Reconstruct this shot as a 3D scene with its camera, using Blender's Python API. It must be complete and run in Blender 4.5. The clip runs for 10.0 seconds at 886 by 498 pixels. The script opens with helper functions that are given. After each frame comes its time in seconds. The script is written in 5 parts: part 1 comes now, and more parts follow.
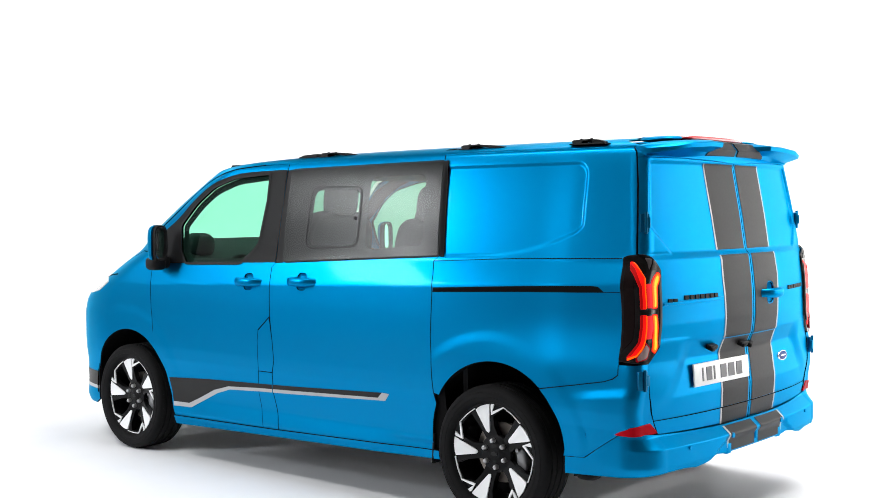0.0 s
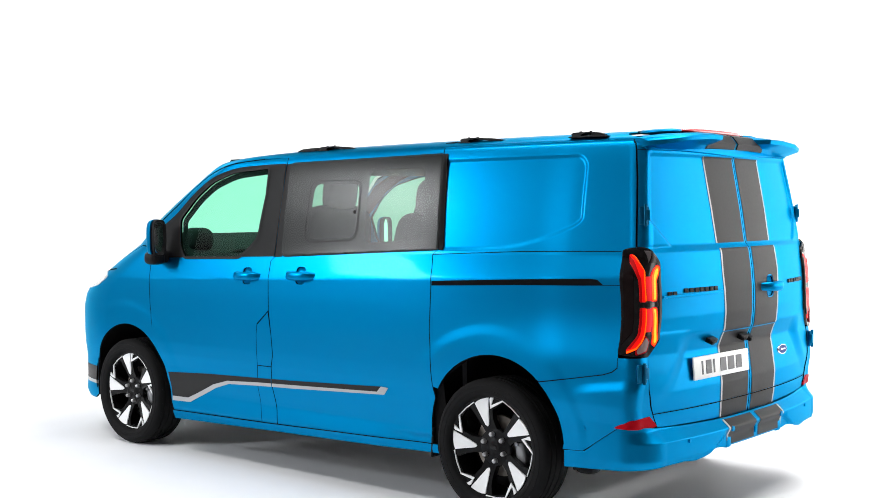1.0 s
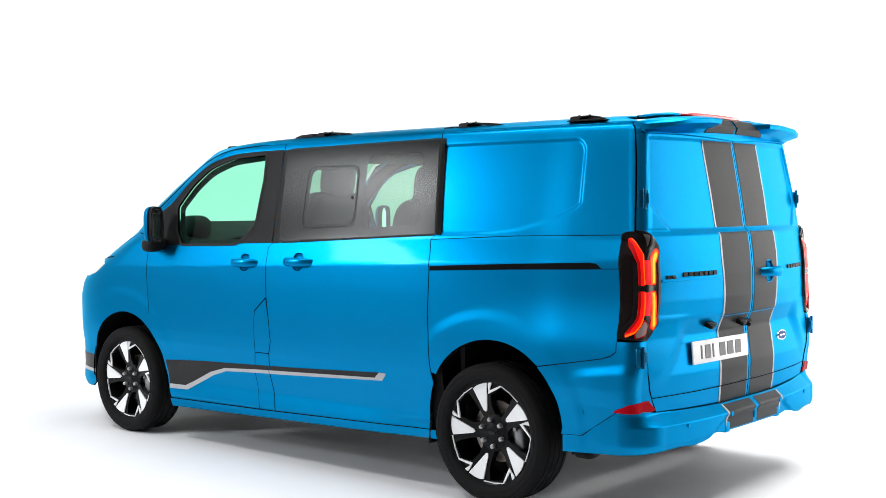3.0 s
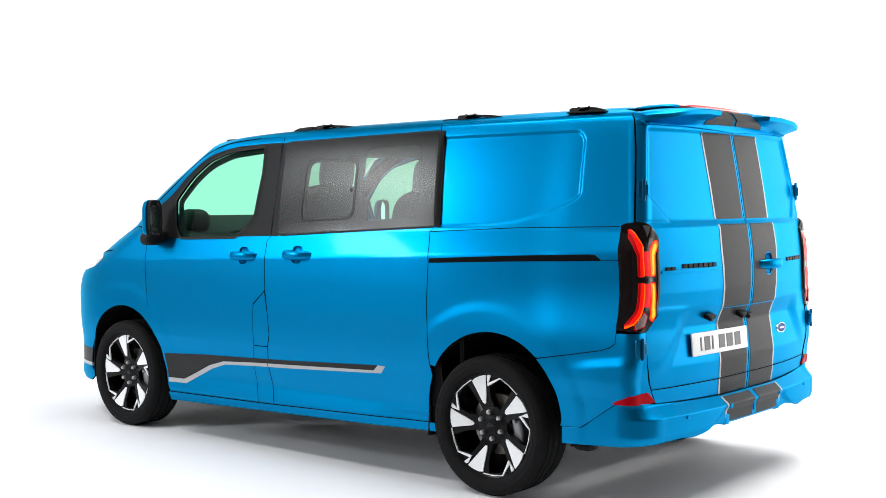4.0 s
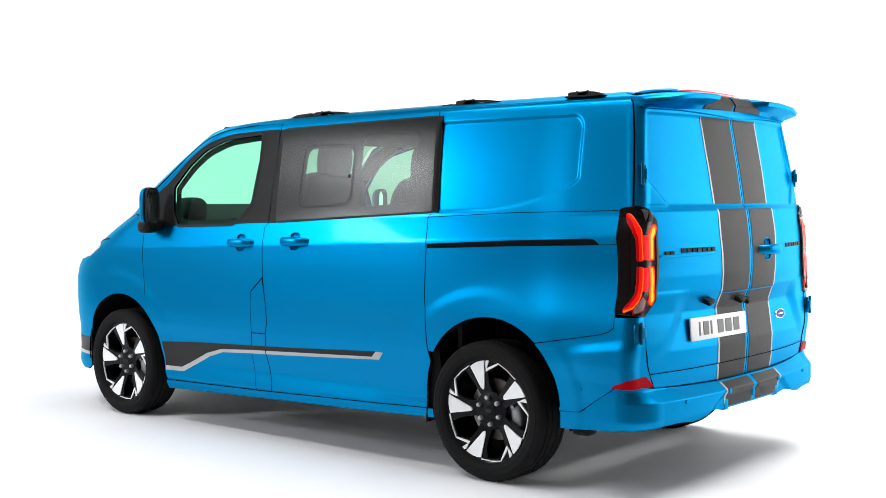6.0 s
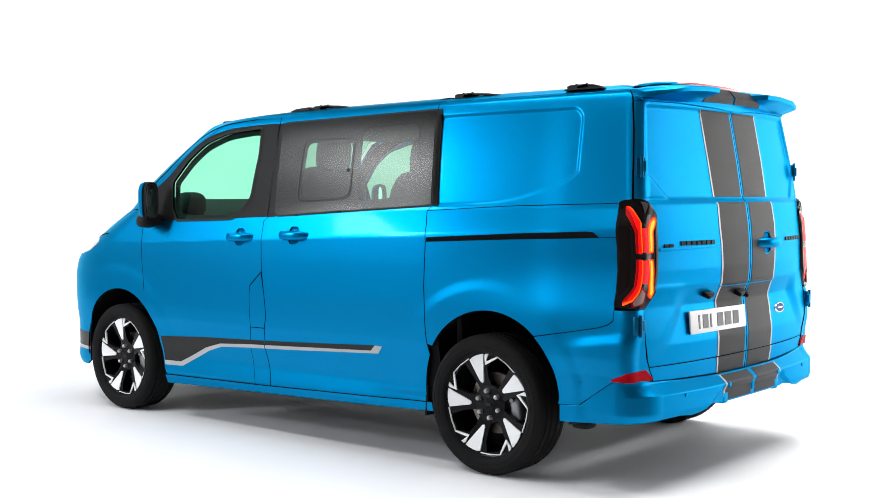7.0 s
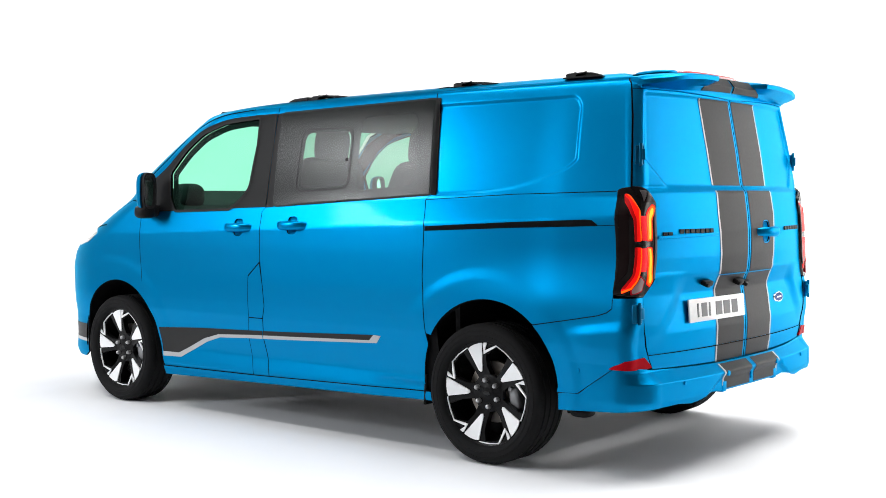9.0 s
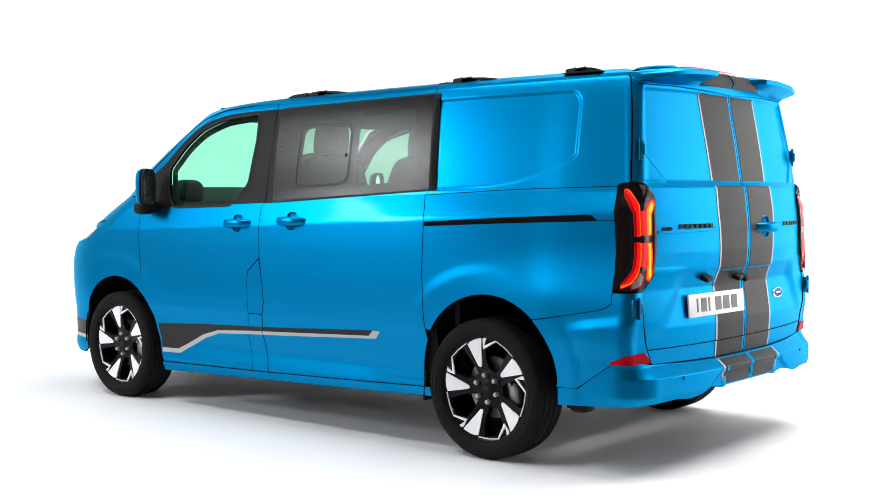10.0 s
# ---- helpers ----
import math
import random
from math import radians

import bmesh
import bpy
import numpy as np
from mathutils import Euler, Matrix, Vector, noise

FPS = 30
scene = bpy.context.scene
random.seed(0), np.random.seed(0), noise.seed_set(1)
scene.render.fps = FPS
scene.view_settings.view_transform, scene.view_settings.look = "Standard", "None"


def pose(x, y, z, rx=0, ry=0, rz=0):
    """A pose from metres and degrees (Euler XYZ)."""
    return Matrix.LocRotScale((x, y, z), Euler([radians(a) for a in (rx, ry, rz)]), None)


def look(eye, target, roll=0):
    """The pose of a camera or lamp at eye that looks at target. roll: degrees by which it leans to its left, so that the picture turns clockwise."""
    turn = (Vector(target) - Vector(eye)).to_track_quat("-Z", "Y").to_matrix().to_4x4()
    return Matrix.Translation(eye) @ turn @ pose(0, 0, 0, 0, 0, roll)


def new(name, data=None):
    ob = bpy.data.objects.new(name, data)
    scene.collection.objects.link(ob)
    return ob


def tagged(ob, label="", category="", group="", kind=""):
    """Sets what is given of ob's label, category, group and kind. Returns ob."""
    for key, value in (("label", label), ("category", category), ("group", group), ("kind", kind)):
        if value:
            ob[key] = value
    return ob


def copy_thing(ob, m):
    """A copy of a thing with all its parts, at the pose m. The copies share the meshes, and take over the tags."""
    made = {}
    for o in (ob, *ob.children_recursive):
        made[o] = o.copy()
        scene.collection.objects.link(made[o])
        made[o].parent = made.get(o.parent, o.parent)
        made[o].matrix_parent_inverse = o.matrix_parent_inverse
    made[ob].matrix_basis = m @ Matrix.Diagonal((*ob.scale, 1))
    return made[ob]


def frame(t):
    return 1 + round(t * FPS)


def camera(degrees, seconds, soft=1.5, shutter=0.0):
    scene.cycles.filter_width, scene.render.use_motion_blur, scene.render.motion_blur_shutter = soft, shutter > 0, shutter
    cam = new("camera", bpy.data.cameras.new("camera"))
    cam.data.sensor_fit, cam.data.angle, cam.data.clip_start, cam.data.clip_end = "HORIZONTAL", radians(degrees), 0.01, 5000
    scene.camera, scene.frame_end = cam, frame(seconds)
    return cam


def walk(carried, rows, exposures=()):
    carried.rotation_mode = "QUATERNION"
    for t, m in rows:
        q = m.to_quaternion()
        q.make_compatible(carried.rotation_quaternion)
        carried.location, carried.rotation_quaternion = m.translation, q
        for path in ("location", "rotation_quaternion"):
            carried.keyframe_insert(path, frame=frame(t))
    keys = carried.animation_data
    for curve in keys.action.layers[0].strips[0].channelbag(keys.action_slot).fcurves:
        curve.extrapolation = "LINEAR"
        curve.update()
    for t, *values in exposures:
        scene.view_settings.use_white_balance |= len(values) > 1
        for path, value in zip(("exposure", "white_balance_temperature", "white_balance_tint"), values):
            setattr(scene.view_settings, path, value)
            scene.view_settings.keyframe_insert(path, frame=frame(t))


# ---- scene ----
cam = camera(41.7, 10.0, soft=0.7)
PATH = [
    (0, (-5.5490, -3.6103, 1.5676), (-4.0301, -2.3106, 1.5071), -0.49),
    (0.5, (-5.5408, -3.6090, 1.5537), (-4.0224, -2.3088, 1.4923), -0.49),
    (1, (-5.5340, -3.6069, 1.5394), (-4.0157, -2.3066, 1.4767), -0.49),
    (1.5, (-5.5282, -3.6043, 1.5246), (-4.0098, -2.3042, 1.4606), -0.49),
    (2, (-5.5232, -3.6014, 1.5095), (-4.0046, -2.3016, 1.4440), -0.49),
    (2.5, (-5.5189, -3.5982, 1.4942), (-3.9999, -2.2989, 1.4271), -0.49),
    (4, (-5.5083, -3.5887, 1.4470), (-3.9879, -2.2913, 1.3754), -0.49),
    (4.5, (-5.5053, -3.5859, 1.4311), (-3.9844, -2.2892, 1.3582), -0.49),
    (5, (-5.5024, -3.5833, 1.4154), (-3.9810, -2.2872, 1.3413), -0.49),
    (5.5, (-5.4997, -3.5810, 1.3999), (-3.9778, -2.2855, 1.3248), -0.49),
    (7, (-5.4923, -3.5759, 1.3559), (-3.9694, -2.2818, 1.2782), -0.49),
    (7.5, (-5.4903, -3.5747, 1.3424), (-3.9671, -2.2810, 1.2641), -0.49),
    (8, (-5.4887, -3.5736, 1.3297), (-3.9652, -2.2804, 1.2508), -0.49),
    (8.5, (-5.4877, -3.5726, 1.3180), (-3.9638, -2.2798, 1.2384), -0.49),
    (9, (-5.4874, -3.5715, 1.3074), (-3.9630, -2.2793, 1.2270), -0.49),
    (9.5, (-5.4880, -3.5701, 1.2981), (-3.9631, -2.2787, 1.2167), -0.49),
    (10, (-5.4898, -3.5684, 1.2902), (-3.9641, -2.2779, 1.2076), -0.49),
]
walk(cam, [(t, look(eye, target, roll)) for t, eye, target, roll in PATH], exposures=[(0.0, 0.0), (10.0, 0.0)])

# ---- light ----
world = bpy.data.worlds.new("studio_air")
scene.world = world
world.use_nodes = True
world.node_tree.nodes["Background"].inputs[0].default_value = (0.9, 0.95, 1.0, 1)
world.node_tree.nodes["Background"].inputs[1].default_value = 0.02


def softbox(name, eye, target, sx, sy, watts, label, colour=(1, 0.985, 0.96)):
    data = bpy.data.lights.new(name, "AREA")
    data.shape, data.size, data.size_y, data.energy, data.color = "RECTANGLE", sx, sy, watts, colour
    ob = new(name, data)
    ob.matrix_basis = look(eye, target)
    return tagged(ob, label, "studio light")


softbox("side_softbox", (-8.3, 7.4, 3.0), (-0.5, 0.8, 0.6), 0.8, 0.8, 165, "small white softbox beside the van", (0.94, 0.97, 1.0))
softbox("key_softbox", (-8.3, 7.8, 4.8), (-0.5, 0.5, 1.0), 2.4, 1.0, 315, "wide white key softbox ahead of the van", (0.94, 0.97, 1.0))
softbox("overhead_softbox", (0.9, -2.1, 6.8), (0.9, -2.0, 0), 5.0, 4.2, 560, "large white overhead studio softbox")
softbox("overhead_softbox", (-4.2, 2.4, 6.8), (-4.2, 2.5, 0), 1.2, 3.6, 225, "large white overhead studio softbox")
softbox("overhead_softbox", (5.0, 2.6, 6.8), (5.0, 2.5, 0), 4.0, 5.0, 240, "large white overhead studio softbox")
softbox("overhead_softbox", (0.2, 11.0, 6.8), (0.2, 11.1, 0), 6.0, 5.0, 360, "large white overhead studio softbox")
softbox("wall_light", (3.5, 9.0, 6.6), (8.0, 14.5, 2.5), 8.0, 2.5, 560, "studio light washing the white cove")
softbox("wall_light", (6.5, 2.0, 6.6), (12.5, 3.0, 2.0), 8.0, 2.5, 480, "studio light washing the white cove")
softbox("wall_light", (6.0, -6.0, 6.0), (12.4, -7.0, 2.0), 6.0, 2.5, 1850, "studio light washing the white cove")

# ---- materials ----
M = {}


def material(name, colour, rough=0.5, metal=0.0, coat=0.0, ior=1.5, vary=0.0, scale=20.0, bump=0.0, bump_scale=200.0, glow=0.0, spec=0.5, tint=(1, 1, 1)):
    mat = bpy.data.materials.new(name)
    mat.use_nodes = True
    nt = mat.node_tree
    b = nt.nodes["Principled BSDF"]
    b.inputs["Base Color"].default_value = (*colour, 1)
    b.inputs["Roughness"].default_value = rough
    b.inputs["Metallic"].default_value = metal
    b.inputs["Coat Weight"].default_value = coat
    b.inputs["Coat Roughness"].default_value = 0.06
    b.inputs["IOR"].default_value = ior
    b.inputs["Specular IOR Level"].default_value = spec
    b.inputs["Specular Tint"].default_value = (*tint, 1)
    if vary or bump:
        co = nt.nodes.new("ShaderNodeTexCoord")
    if vary:
        n = nt.nodes.new("ShaderNodeTexNoise")
        n.inputs["Scale"].default_value = scale
        n.inputs["Detail"].default_value = 4
        nt.links.new(co.outputs["Object"], n.inputs["Vector"])
        mix = nt.nodes.new("ShaderNodeMix")
        mix.data_type = "RGBA"
        mix.inputs["A"].default_value = (*[c * (1 - vary) for c in colour], 1)
        mix.inputs["B"].default_value = (*[min(1, c * (1 + vary)) for c in colour], 1)
        nt.links.new(n.outputs["Fac"], mix.inputs["Factor"])
        nt.links.new(mix.outputs["Result"], b.inputs["Base Color"])
        rr = nt.nodes.new("ShaderNodeMapRange")
        rr.inputs["To Min"].default_value = rough * 0.85
        rr.inputs["To Max"].default_value = min(1, rough * 1.15)
        nt.links.new(n.outputs["Fac"], rr.inputs["Value"])
        nt.links.new(rr.outputs["Result"], b.inputs["Roughness"])
    if bump:
        n2 = nt.nodes.new("ShaderNodeTexNoise")
        n2.inputs["Scale"].default_value = bump_scale
        n2.inputs["Detail"].default_value = 3
        nt.links.new(co.outputs["Object"], n2.inputs["Vector"])
        bp = nt.nodes.new("ShaderNodeBump")
        bp.inputs["Strength"].default_value = bump
        bp.inputs["Distance"].default_value = 0.002
        nt.links.new(n2.outputs["Fac"], bp.inputs["Height"])
        nt.links.new(bp.outputs["Normal"], b.inputs["Normal"])
    if glow:
        b.inputs["Emission Color"].default_value = (*colour, 1)
        b.inputs["Emission Strength"].default_value = glow
    M[name] = mat
    return mat


def glass(name, tint, ior=1.5, rough=0.0):
    mat = bpy.data.materials.new(name)
    mat.use_nodes = True
    nt = mat.node_tree
    nt.nodes.clear()
    out = nt.nodes.new("ShaderNodeOutputMaterial")
    tr = nt.nodes.new("ShaderNodeBsdfTransparent")
    tr.inputs["Color"].default_value = (*tint, 1)
    gl = nt.nodes.new("ShaderNodeBsdfGlossy")
    gl.inputs["Roughness"].default_value = rough
    lw = nt.nodes.new("ShaderNodeLayerWeight")
    lw.inputs["Blend"].default_value = 0.5
    p5 = nt.nodes.new("ShaderNodeMath")
    p5.operation = "POWER"
    p5.inputs[1].default_value = 5.0
    nt.links.new(lw.outputs["Facing"], p5.inputs[0])
    fr = nt.nodes.new("ShaderNodeMapRange")
    fr.inputs["To Min"].default_value = ((ior - 1) / (ior + 1)) ** 2
    nt.links.new(p5.outputs["Value"], fr.inputs["Value"])
    mx = nt.nodes.new("ShaderNodeMixShader")
    nt.links.new(fr.outputs["Result"], mx.inputs["Fac"])
    nt.links.new(tr.outputs["BSDF"], mx.inputs[1])
    nt.links.new(gl.outputs["BSDF"], mx.inputs[2])
    nt.links.new(mx.outputs["Shader"], out.inputs["Surface"])
    M[name] = mat
    return mat


material("cove", (0.82, 0.82, 0.82), 0.7, vary=0.015, scale=1.5)
material("drape", (0.25, 0.25, 0.255), 0.9, vary=0.05, scale=2.0)
material("floor_dark", (0.34, 0.34, 0.35), 0.6, vary=0.25, scale=2.0)
material("floor", (0.85, 0.865, 0.895), 0.62, spec=0.16, vary=0.035, scale=2.2, bump=0.06, bump_scale=45)
material("paint", (0.0, 0.19, 0.43), 0.37, metal=1.0, coat=0.06, vary=0.025, scale=900, tint=(0.12, 0.82, 1.0))
material("blue_shaded", (0.0, 0.10, 0.21), 0.35, metal=0.9)
material("pillar_black", (0.006, 0.006, 0.0065), 0.42, spec=0.10, vary=0.1, scale=60)
material("frit", (0.006, 0.006, 0.007), 0.8, spec=0.1)
material("rubber", (0.005, 0.005, 0.0055), 0.55, spec=0.2, vary=0.15, scale=40)
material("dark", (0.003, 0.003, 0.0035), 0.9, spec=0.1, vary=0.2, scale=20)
material("plastic", (0.005, 0.005, 0.0055), 0.55, spec=0.15, vary=0.12, scale=50, bump=0.15, bump_scale=700)
material("cabin", (0.012, 0.0125, 0.014), 0.8, spec=0.2, vary=0.2, scale=30, bump=0.2, bump_scale=400)
material("decal", (0.018, 0.018, 0.0185), 0.42, spec=0.14, vary=0.06, scale=80)
material("silver", (0.40, 0.41, 0.42), 0.35, metal=0.2, vary=0.03, scale=80)
material("silver_bright", (0.75, 0.76, 0.78), 0.2, metal=0.9)
material("plate", (0.93, 0.93, 0.92), 0.35, vary=0.02, scale=60)
material("plate_ink", (0.10, 0.10, 0.105), 0.4)
material("badge_blue", (0.006, 0.04, 0.20), 0.5, spec=0.2)
material("tyre", (0.011, 0.011, 0.0115), 0.8, spec=0.1, vary=0.2, scale=35, bump=0.25, bump_scale=300)
material("rim_black", (0.003, 0.003, 0.0034), 0.3, coat=0.06, spec=0.1)
material("machined", (0.86, 0.865, 0.87), 0.45, metal=0.1, vary=0.02, scale=600)
material("nut", (0.50, 0.50, 0.51), 0.3, metal=0.8)
material("disc", (0.30, 0.27, 0.24), 0.45, metal=0.6, vary=0.1, scale=90)
material("caliper", (0.30, 0.30, 0.31), 0.45, metal=0.5)
material("mirror", (0.85, 0.87, 0.88), 0.01, metal=1.0)
material("lamp_black", (0.004, 0.003, 0.003), 0.06, spec=0.35)
material("lamp_smoke", (0.006, 0.002, 0.002), 0.2, spec=0.15)
material("lamp_grey", (0.06, 0.05, 0.052), 0.3, coat=0.2)
material("lamp_red", (0.62, 0.006, 0.004), 0.3, spec=0.1, glow=0.95)
material("lamp_deep", (0.62, 0.012, 0.018), 0.3, spec=0.1, glow=0.7)
material("lamp_amber", (1.0, 0.10, 0.003), 0.3, spec=0.1, glow=1.05)
material("lamp_yellow", (1.0, 0.36, 0.02), 0.3, spec=0.1, glow=1.35)
material("lamp_clear", (0.36, 0.25, 0.25), 0.15, metal=0.3, coat=0.5)
material("lamp_head", (0.62, 0.63, 0.64), 0.1, metal=0.4, coat=1.0)
material("reflector", (0.42, 0.001, 0.008), 0.45, spec=0.05)
material("lamp_dim", (0.30, 0.002, 0.003), 0.3, spec=0.1, glow=0.55)
material("reflector_roof", (0.62, 0.012, 0.020), 0.22, coat=1.0)
glass("glass_green", (0.56, 0.97, 0.80), 1.4)
glass("glass_dark", (0.27, 0.42, 0.33), 1.36, 0.24)

# ---- body surface ----
def table(pts, soft=0.006):
    """Smooth curve through (key, value) pairs, rounded over `soft` metres."""
    ks = np.array([p[0] for p in pts], float)
    vs = np.array([p[1] for p in pts], float)
    grid = np.arange(ks[0] - 0.06, ks[-1] + 0.06, 0.001)
    vals = np.interp(grid, ks, vs)
    n = max(1, int(soft / 0.001))
    for _ in range(2):
        pad = np.pad(vals, n, mode="edge")
        kern = np.ones(2 * n + 1) / (2 * n + 1)
        vals = np.convolve(pad, kern, mode="valid")
    lo = grid[0]
    last = len(vals) - 2

    def at(k):
        f = (k - lo) / 0.001
        i = int(f)
        if i < 0:
            return float(vals[0])
        if i > last:
            return float(vals[-1])
        return float(vals[i] + (vals[i + 1] - vals[i]) * (f - i))
    return at


def step(a, b, x):
    s = min(1.0, max(0.0, (x - a) / (b - a)))
    return s * s * (3 - 2 * s)


HUB_Z, BASE = 0.352, 3.1
# half width of the body by height
half_width = table([(0.16, 0.93), (0.22, 0.955), (0.262, 0.972), (0.30, 0.979), (0.33, 0.977), (0.40, 0.9675), (0.43, 0.9675), (0.56, 0.976),
                    (0.64, 0.990), (0.72, 0.996), (0.86, 0.998), (1.05, 0.997), (1.188, 0.9942), (1.20, 0.9925), (1.30, 0.963)] + [(1.33 + 0.047 * k, 0.954 - 0.1429 * 0.047 * k - 0.0944 * (0.047 * k) ** 2) for k in range(11)] + [(1.85, 0.853), (1.872, 0.845), (1.888, 0.828), (1.902, 0.795), (1.915, 0.74), (1.928, 0.65), (1.938, 0.55), (1.946, 0.42), (1.953, 0.25), (1.96, 0.02)], 0.005)
# rear face on the centre line, by height
rear_line = table([(0.16, 0.88), (0.50, 0.917), (0.577, 0.927), (0.69, 0.933), (0.807, 0.920), (0.87, 0.910), (0.925, 0.930), (0.955, 0.945), (1.04, 0.953), (1.15, 0.952), (1.24, 0.945),
                   (1.345, 0.931), (1.375, 0.907), (1.55, 0.881), (1.65, 0.863), (1.828, 0.831), (1.86, 0.822), (1.89, 0.80), (1.915, 0.74), (1.94, 0.6), (1.96, 0.3)], 0.006)
# where the nose starts to turn in, and how long it is, by height
nose_start = table([(0.16, 3.24), (0.30, 3.30), (0.98, 3.29), (1.06, 3.24), (1.135, 3.126), (1.235, 2.99), (1.342, 2.815), (1.516, 2.645), (1.624, 2.488), (1.788, 2.232),
                    (1.855, 2.11), (1.878, 2.01), (1.90, 1.80), (1.918, 1.45), (1.94, 0.9), (1.96, 0.3)], 0.012)
nose_length = table([(0.16, 0.72), (0.30, 0.75), (0.90, 0.75), (1.05, 0.69), (1.135, 0.605), (1.235, 0.54), (1.342, 0.49), (1.516, 0.45), (1.788, 0.42), (1.90, 0.45), (1.93, 0.5), (1.96, 0.3)], 0.02)
CORNER = 0.07        # radius of the rear corners
SIDE_END = -0.77     # where the side turns into the rear corner
REAR_END = 0.86      # where the rear turns into the corner


# lower edge of the panel pressed into the rear quarter, by length
press_floor = table([(-0.56, 1.60), (-0.515, 1.530), (-0.49, 1.492), (-0.45, 1.466), (-0.293, 1.408), (-0.144, 1.370), (-0.007, 1.354), (0.236, 1.346), (0.40, 1.346)], 0.03)


def pressing(y, z):
    """Depth of the blank panel pressed into the rear quarter: 1 inside, 0 outside."""
    edge = 0.3465 + (z - 1.349) * 0.075
    if y > edge or z < 1.3 or y < -0.65 or z > 1.85:
        return 0.0
    d = min(y + 0.494, 1.813 - z, (z - press_floor(y)) * 0.9)
    r = 0.07
    if y < -0.494 + r and z > 1.813 - r:
        d = min(d, r - math.hypot(y + 0.494 - r, z - 1.813 + r))
    return step(-0.008, 0.016, d) * step(edge - 0.002, edge - 0.024, y)


def half(y, z):
    # the shoulder crease falls gently towards the front
    crease = 1.215 - 0.030 * min(2.9, max(-0.9, y))
    level = z
    if 1.05 < z < 1.33:
        level = 1.05 + (z - 1.05) * 0.15 / (crease - 1.05) if z < crease else 1.20 + (z - crease) * 0.13 / (1.33 - crease)
    w = half_width(level)
    w -= (0.012 + 0.036 * step(0.55, 1.05, z) + 0.036 * step(0.80, 1.10, z)) * step(0.5, -0.95, y)
    for hub in (0.0, BASE):
        d = math.hypot(y - hub, (z - HUB_Z - 0.02) * 0.98)
        if z < 1.05 and d < 0.75:
            w += 0.0045 * step(0.605, 0.535, d) * (step(0.58, 0.36, y) if hub < 1 else step(2.48, 2.74, y)) * step(0.15, 0.34, z)
    # the ledge along the foot of the doors dies out before the rear wheel
    w -= 0.015 * step(0.80, 0.44, y) * step(0.385, 0.345, z) * step(0.20, 0.27, z) * step(-0.30, 0.25, y)
    w -= 0.009 * pressing(y, z)
    # the rear quarter swells and turns in towards the corner
    if -0.77 < y < -0.2:
        w += 0.005 * math.sin(math.pi * (-0.2 - y) / 0.57) * step(-0.2, -0.45, y) * step(0.7, 0.9, z)
    # shelf over the rear bumper corner
    mid = 0.700 + (-0.527 - y) * 0.14
    w += 0.010 * step(-0.40, -0.66, y) * step(mid + 0.032, mid - 0.028, z) * step(0.30, 0.36, z)
    return w


def corner(th):
    """A squarish quarter turn for the rear corners, from the flank (0) to the rear."""
    return max(0.0, math.cos(th)) ** 0.72, max(0.0, math.sin(th)) ** 0.72


def rim_height(x, z):
    """The rim that stands proud round the pressed upper panel of the rear doors."""
    if not 1.35 < z < 1.86:
        return 0.0
    a = abs(x)
    e = min(0.800 - 0.24 * (z - 1.52) - a, 1.806 - z, (0.796 - a - (1.505 - z) * 0.92) * 0.735)
    return 0.012 * step(0.013, -0.013, e) * step(1.36, 1.385, z)


def rear_r(x, z):
    a = abs(x)
    r = rear_line(z)
    if 0.62 < z < 0.97 and a > 0.40:
        # outside the plate recess the lower door stands proud
        r = r + 0.65 * (0.949 - r) * step(0.555, 0.685, a - 0.75 * (0.87 - min(z, 0.87))) * step(0.62, 0.74, z)
    return r - (0.080 + 0.025 * step(0.80, 1.10, z)) * (a / 0.87) ** 2.6


def side_at(u, z, off=0.0):
    """Point on the left flank at length u along the van and height z; u below SIDE_END turns round the rear corner."""
    ys, c = nose_start(z), nose_length(z)
    if u > ys:
        th = min((u - ys) / c, 1.5)
        x, y = half(ys, z) * math.sqrt(math.cos(th)), ys + c * math.sin(th)
        return Vector((-x, y, z))
    wc = half(SIDE_END, z)
    yc = -rear_r(wc - CORNER, z) + CORNER
    if u < SIDE_END - CORNER * math.pi / 2:
        x = -wc + CORNER + (SIDE_END - CORNER * math.pi / 2 - u) * (wc - CORNER) / REAR_END
        return Vector((x, -rear_r(x, z), z))
    if u < SIDE_END:
        c, q = corner((SIDE_END - u) / CORNER)
        return Vector((-wc + CORNER - CORNER * c, yc - CORNER * q - q * rim_height(wc, z), z))
    k = max(0.0, (-0.35 - u) / (-0.35 - SIDE_END))
    return Vector((-half(u, z), u + k * k * (yc - SIDE_END), z))


def rear_at(v, z):
    """Point on the rear at place v across (v = x near the middle) and height z; beyond REAR_END it turns round the corner."""
    wc = half(SIDE_END, z)
    a = abs(v)
    s = 1 if v > 0 else -1
    if a > REAR_END + CORNER * math.pi / 2:
        p = side_at(SIDE_END + a - REAR_END - CORNER * math.pi / 2, z)
        return Vector((p[0] * -s, p[1], z))
    if a > REAR_END:
        th = math.pi / 2 - (a - REAR_END) / CORNER
        yc = -rear_r(wc - CORNER, z) + CORNER
        c, q = corner(th)
        x = wc - CORNER + CORNER * c
        return Vector((s * x, yc - CORNER * q - q * rim_height(x, z), z))
    x = v * (wc - CORNER) / REAR_END
    return Vector((x, -rear_r(x, z) - rim_height(x, z), z))


